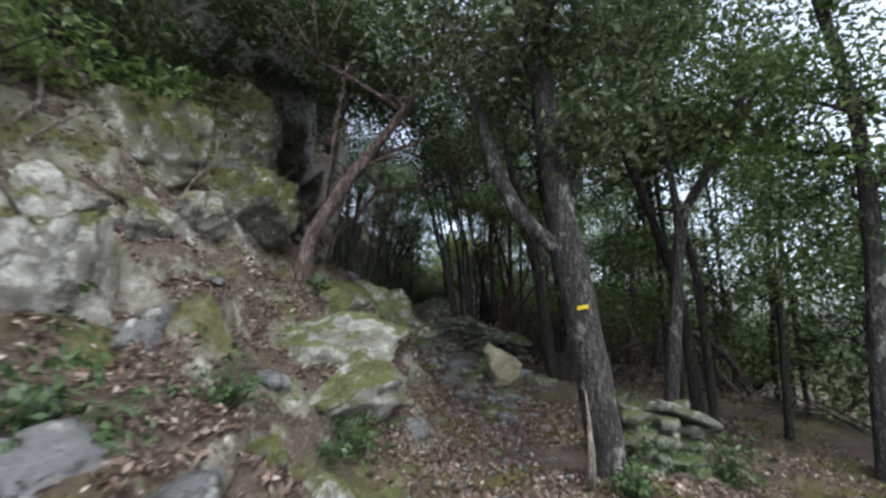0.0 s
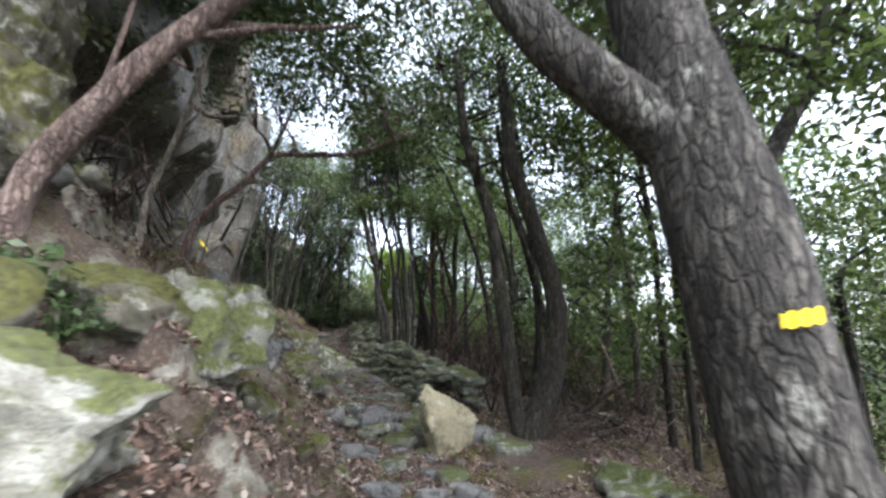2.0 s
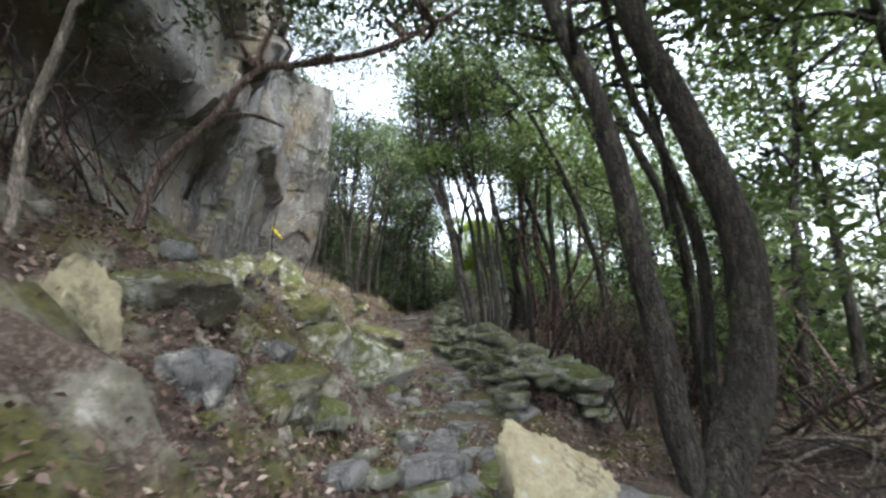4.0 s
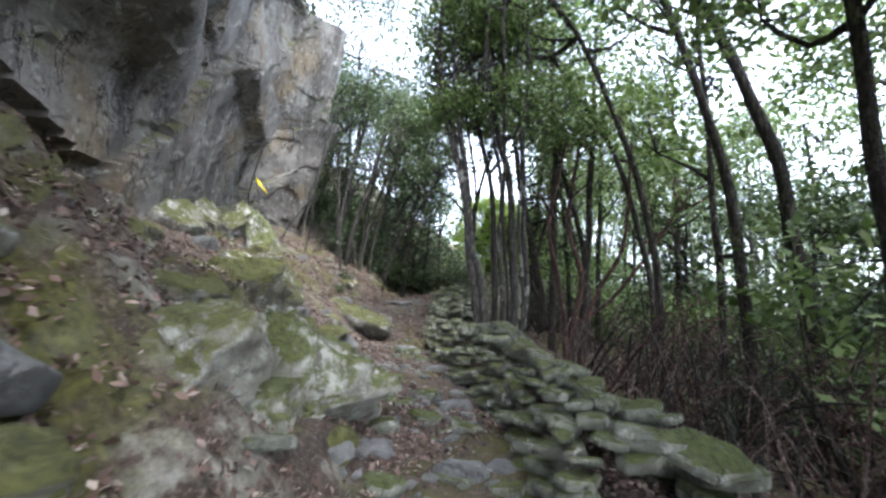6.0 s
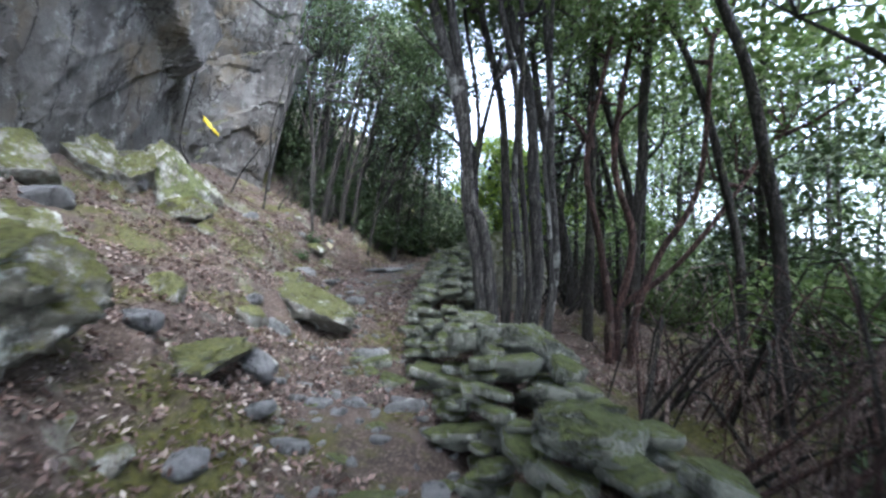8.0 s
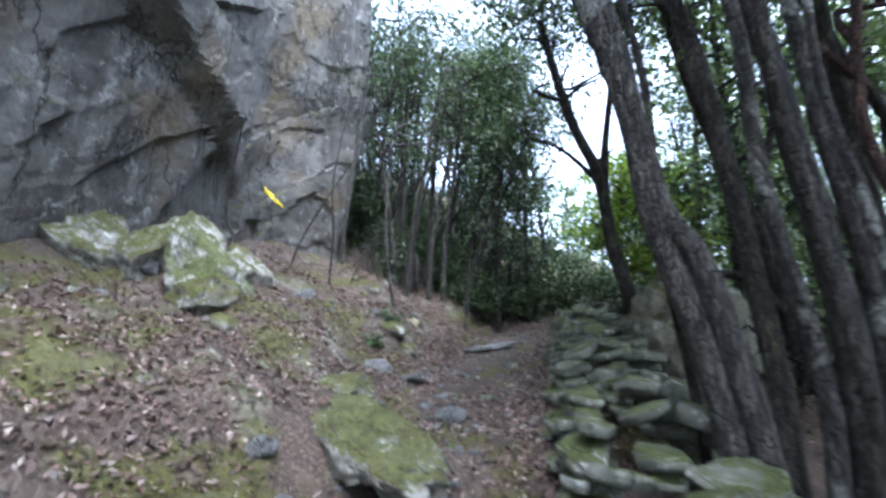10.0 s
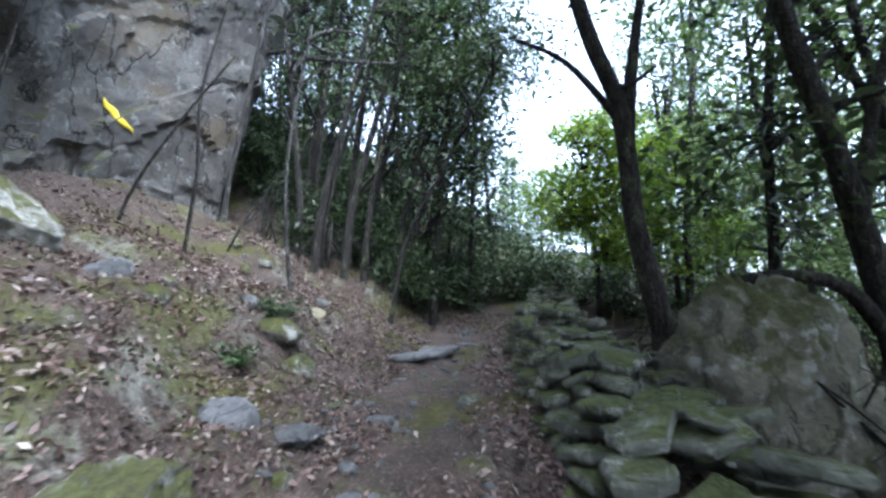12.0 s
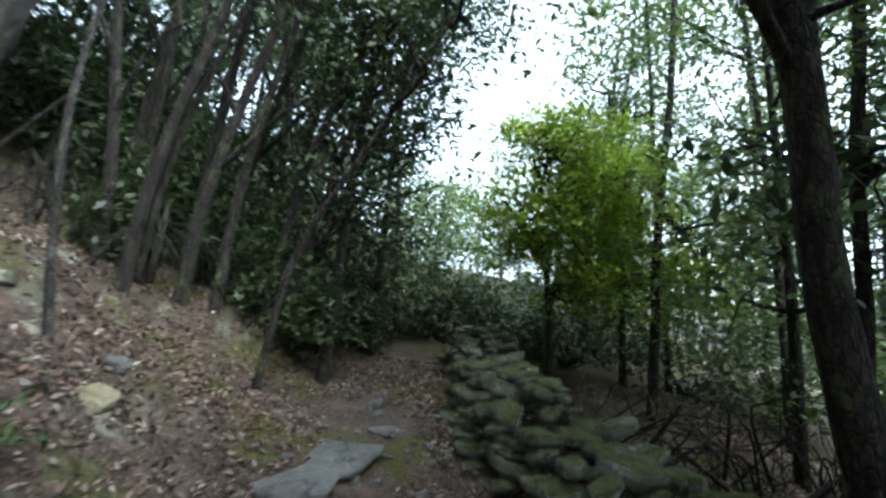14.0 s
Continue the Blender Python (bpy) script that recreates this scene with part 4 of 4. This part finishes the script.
stone_wall("mossy dry stone wall beside the footpath", [(1.3, 10.2), (1.1, 11.5), (.85, 12.8), (.4, 14), (-.05, 15.2), (-.25, 16.5), (-.35, 17.8), (-.5, 19.2), (-.62, 20.6), (-.65, 22), (-.4, 24)], 6, .78, .165)
stone_wall("lichened stack of flat stones beside the marked tree", [(1.65, 4.35), (2.0, 4.5), (2.5, 4.65)], 5, .35, .2)
stone_wall("low broken stone wall beside the path", [(2.6, 7.2), (2.4, 6.4), (2.5, 5.4)], 2, .4, .2)

stone_wall("rough step of flat stones across the footpath", [(-.55, 8.6), (.2, 8.5), (1.0, 8.4), (1.8, 8.3)], 1, .3, .17)

rock("broad mossy capstone on the dry stone wall", .66, 13.9, (.34, .25, .13), 72, STONE, lie(.45, 13.9) + .6, (4, 8, 30), name="capstone", group="capstones", cuts=10)
rock("pale mossy capstone on the dry stone wall", .86, 12.5, (.28, .22, .09), 73, STONE, lie(.86, 12.5) + .58, (-5, 6, 70), name="capstone", group="capstones", cuts=10)

# ---- small things on the marked tree ----
v, f = tube([Vector((0, 0, -.32)), Vector((.0, 0, -.1)), Vector((-.02, 0, .15)), Vector((-.05, .01, .38))], .045, .006, 7, .25)
ob = new("wood_splinter", mesh_of("wood_splinter", v, f, WOOD))
ob.matrix_world = pose(1.12, 3.6, .82, 0, 3, 0)
tagged(ob, "pale split length of wood leaning on the trunk", "wood")

# ---- dead sticks and roots on the bank ----
for line, a in ((((-2.78, 4.0, 2.45), (-2.65, 4.15, 2.8), (-2.55, 4.3, 3.15)), .022), (((-2.75, 4.6, 3.2), (-2.6, 4.7, 3.45), (-2.62, 4.75, 3.75)), .022), (((-3.6, 3.2, 3.1), (-3.4, 3.4, 3.5), (-3.55, 3.5, 3.8), (-3.4, 3.6, 4.1)), .025),
                (((-3.5, 3.2, 3.1), (-3.7, 3.3, 3.7), (-3.6, 3.2, 4.2)), .025), (((-3.4, 3.3, 3.1), (-3.1, 3.5, 3.45), (-2.9, 3.6, 3.5)), .018)):
    v, f = tube(spline(line), a, a * .5, 8, .15)
    tagged(new("dead_branch", mesh_of("dead_branch", v, f, BARK_PALE)), "pale dead branch on the mossy bank", "branch", "dead branches")

# ---- thin stems against the cliff ----
for line, a in ((((-5.3, 19.3, 3.3), (-5.1, 19.3, 4.0), (-4.6, 19.3, 4.7), (-4.0, 19.3, 5.4)), .022), (((-4.7, 19.6, 3.0), (-4.6, 19.6, 4.2), (-4.6, 19.6, 5.2), (-4.3, 19.7, 6.8)), .025), (((-5.3, 18.3, 3.2), (-5.6, 18.4, 4.0), (-5.9, 18.5, 4.6), (-5.7, 18.6, 6.2)), .03), (((-4.9, 20.6, 3.3), (-4.6, 20.7, 4.0), (-4.2, 20.8, 4.6)), .018)):
    x, y = line[0][:2]
    v, f = tube(spline([(x, y, height(x, y) - .1), *line[1:]]), a, a * .5, 7, .15)
    tagged(new("bare_sapling", mesh_of("bare_sapling", v, f, BARK_DARK)), "thin bare dark sapling against the cliff", "sapling", "bare saplings")

# ---- the yellow trail mark on the cliff ----
verts, faces = [], []
for j in range(3):
    for k in range(8):
        verts.append((-.3 + .085 * k, 0, .28 - .075 * k + .1 * j * (1 - .06 * k) + .02 * math.sin(k * 2.3 + j)))
for j in range(2):
    for k in range(7):
        faces.append((j * 8 + k, j * 8 + k + 1, j * 8 + k + 9, j * 8 + k + 8))
turn, laid = pose(-6.55, 20.35, 5.22, 20, 0, 35), []
for q in verts:
    start = turn @ (Vector(q) * .62 + Vector((0, -.8, 0)))
    spot, way, _, _ = cliff_tree.ray_cast(start, turn.to_3x3() @ Vector((0, 1, 0)))
    laid.append((spot if spot else start) + (way if way else Vector()) * .015)
ob = new("trail_mark", mesh_of("trail_mark", laid, faces, YELLOW))
solid = ob.modifiers.new("thick", "SOLIDIFY")
solid.thickness = .01
tagged(ob, "faded yellow painted arrow on the cliff", "trail mark")

# ---- leaf litter ----
count = 200000
ys, ds = np.where(rng.random(count) < .45, rng.uniform(1, 9.5, count), rng.uniform(9.5, 24, count)), rng.normal(1.4, 1.9, count)
ds = np.where(rng.random(count) < .24, rng.uniform(-5, -.4, count), ds)
keep = (ds > -5) & (ds < 6) & (np.abs(ds) + rng.uniform(0, .9, count) >.4)
xs = np.interp(ys, PATH_Y, PATH_X) - ds
centres = []
for x, y in zip(xs[keep], ys[keep]):
    if noise.noise((x * .8, y * .8, 2)) > -.4 + .3 * rng.random():
        centres.append((x, y, height(x, y) + .012))
tagged(new("leaf_litter", leaf_mesh("leaf_litter", centres, .02, 1, .027, LITTER, 0, .3)), "dry brown fallen leaves strewn over bank and path", "leaves", kind="stuff")


# ---- herbs and ivy ----
def herb(label, x, y, radius, count, leaf, material=HERB, name="herb", z=0.0):
    base = height(x, y) + z
    c = np.array([(rng.normal(0, radius * .5), rng.normal(0, radius * .5), abs(rng.normal(0, radius * .5)) + .03) for _ in range(count)])
    ob = thing(name, label, "plant", (x, y, base), "plants of the bank")
    stalks = [tube([Vector((0, 0, -.03)), Vector(q) * .5 + Vector((0, 0, .04)), Vector(q)], .006, .002, 4, 0) for q in c[:40]]
    v, f = joined(stalks)
    tagged(part("stalk_tuft", mesh_of("stalk_tuft", v, f, HERB), ob), kind="stuff")
    part("leaves", leaf_mesh("leaves", c, .04, 6, leaf, material), ob)


for args in (("green leafy herb growing on the bank", -1.45, 2.95, .28, 60, .03), ("tuft of green herb before the white rock", -.68, 3.2, .22, 60, .03), ("blurred green shrub close to the path", -1.75, 1.95, .34, 80, .035),
             ("glossy green shrub hanging over the bank", -3.3, 4.5, .6, 150, .06, MID, "shrub", .35), ("green herb under the bare tree", -1.5, 5.15, .22, 40, .035), ("ivy at the foot of the stone stack", 1.85, 4.15, .3, 60, .035),
             ("ivy at the foot of the stone stack", 2.6, 4.4, .35, 70, .035), ("green herb at the foot of the trunk", 1.35, 3.4, .18, 40, .03), ("fern on the leafy bank", -3.4, 19.2, .24, 40, .03), ("fern on the leafy bank", -3.2, 18.4, .18, 28, .03), ("green herb in the bank", -1.3, 5.2, .2, 30, .03)):
    herb(*args)

# ---- brush of dead branches and dark shrubs ----
def brush(label, x, y, radius, count, material, high=1.2, name="brush_pile"):
    base = height(x, y)
    ob = thing(name, label, "branches", (x, y, base), "brush beside the path")
    for k in range(count):
        a, b = r.uniform(0, 6.28), r.uniform(0, 6.28)
        s = Vector((math.cos(a), math.sin(a), -.02)) * radius * r.uniform(.3, 1.3)
        e = Vector((math.cos(b), math.sin(b), 0)) * radius * r.uniform(.5, 1.2) + Vector((0, 0, r.uniform(.0, .75) * high))
        mid = s.lerp(e, .5) + Vector((r.gauss(0, .2), r.gauss(0, .2), r.uniform(.15, .8) * high))
        late = mid.lerp(e, .6) + Vector((r.gauss(0, .12), r.gauss(0, .12), r.gauss(0, .1)))
        thick = min(.04, .004 + r.expovariate(110))
        v, f = tube(spline([s, mid, late, e], .2), thick, .003, 5, .1)
        part("branch", mesh_of("branch", v, f, (material, BARK_DARK if material is BARK_DARK else BARK_PINK, BARK_DARK)[k % 3]), ob)


for x, y, s, n, m, h in ((4.6, 10, 1.4, 55, BARK_RED, 1.3), (3.6, 11.5, 1.4, 60, BARK_RED, 1.6), (2.6, 12.6, 1.1, 55, BARK_RED, 1.4), (5.5, 8.4, 1.3, 40, BARK_PALE, .5), (2.4, 11.2, .8, 45, BARK_RED, 1.0), (3.4, 9.4, 1.0, 40, BARK_PALE, .35),
                         (2.4, 14.2, 1.0, 50, BARK_RED, 1.6), (3.4, 15.0, 1.3, 50, BARK_RED, 1.5), (1.6, 18.3, .7, 40, BARK_DARK, .9), (2.4, 20.5, 1.0, 60, BARK_DARK, 1.3), (.6, 21.0, .9, 40, BARK_DARK, .7), (1.4, 22.0, 1.1, 40, BARK_RED, .8), (-4.4, 22.5, .9, 26, BARK_DARK, 1.0), (-3.2, 23.4, .9, 34, BARK_DARK, 1.2), (-2.7, 24.6, .9, 50, BARK_DARK, 1.4), (-5.2, 22.9, .8, 30, BARK_DARK, 1.2), (-2.9, 8.6, .8, 50, BARK_RED, 1.2), (-3.4, 7.6, .5, 24, BARK_PINK, .8)):
    brush("tangle of dry bare branches beside the path", x, y, s, n, m, h)
v, f = tube(spline([(6.5, 10, .3), (6.08, 10, 1.0), (5.66, 10, 1.37), (5.0, 10, 1.66), (4.6, 10, 1.25), (4.3, 10, .55)]), .09, .045, 9, .12)
tagged(new("fallen_branch", mesh_of("fallen_branch", v, f, BARK_DARK)), "thick dark fallen limb arching over the ground", "branch")


def shrub(label, x, y, radius, clumps, material, leaf=.06, high=.8):
    base = Vector((x, y, height(x, y)))
    ob = thing("shrub", label, "shrub", base, "dark shrubs")
    c = crown_centres((0, 0, radius * high * .8), radius, high, clumps)
    v, f = joined([tube(spline([Vector((0, 0, -.05)), Vector(q) * .5, Vector(q)], .4), .018, .004, 5, .1) for q in c[::2]])
    tagged(part("branching", mesh_of("branching", v, f, BARK_DARK), ob), kind="stuff")
    part("leaves", leaf_mesh("leaves", c, radius * .13 + .05, 55, leaf * (1 + .3 * (radius > 1.5)), material), ob)


for x, y, s, n, m in ((-3.0, 22.8, .6, 18, OAK), (-2.6, 23.6, .7, 20, OAK), (-2.3, 24.5, .8, 26, OAK), (-5.2, 23.9, 1.0, 36, OAK), (-4.3, 24.3, 1.0, 36, OAK), (-3.5, 23.5, .9, 32, OAK), (-4.7, 23.0, .8, 28, OAK), (-.9, 25.6, 1.0, 40, OAK), (.3, 25.6, 1.0, 40, OAK), (1.3, 24.9, .9, 34, OAK), (-2.0, 25.2, .9, 34, OAK), (8.0, 13.5, 1.8, 40, MID), (7.0, 15.6, 1.7, 40, MID), (6.4, 18.5, 1.7, 40, MID), (5.4, 21.5, 1.6, 40, MID), (4.6, 24.2, 1.6, 40, MID), (10.5, 16, 2.2, 44, MID), (11, 11.5, 2.2, 44, MID), (9.5, 20.5, 2.2, 44, MID), (8, 25, 2.2, 44, OAK), (4.8, 28, 2.0, 44, OAK), (3.9, 13.6, .9, 30, OAK), (-.6, 27.5, 1.4, 40, OAK), (-2.6, 27.5, 1.6, 46, OAK), (-4.5, 27, 1.8, 50, OAK), (1.2, 28.5, 1.3, 36, OAK), (-1.6, 30, 1.9, 40, MID), (3.2, 24.5, 1.3, 36, OAK), (3.8, 20.6, 1.2, 34, MID), (4.3, 20.0, 1.1, 32, MID), (5.3, 16.2, 1.2, 36, MID), (2.3, 26.2, 1.5, 46, OAK), (5.6, 19.4, 1.4, 40, MID), (4.4, 14.8, 1.0, 30, MID), (4.6, 17, 1.3, 36, MID), (5.2, 13.2, 1.2, 34, MID),
                      (7.5, 11.5, 1.5, 40, MID), (-2.8, 25.8, 1.1, 36, OAK), (-4.6, 25, 1.2, 36, OAK), (-6.5, 24.2, 1.2, 44, OAK), (-7.6, 25.6, 1.5, 50, OAK), (-6.1, 25.9, 1.4, 46, OAK), (-5.5, 24.5, 1.1, 40, OAK), (-8.6, 27.2, 1.8, 50, OAK), (-6.8, 27.4, 1.7, 50, OAK), (-4.2, 5.6, .9, 30, OAK), (-3.9, 3.2, .8, 26, MID)):
    shrub("dense dark-green shrub at the wood's edge", x, y, s, n, m)
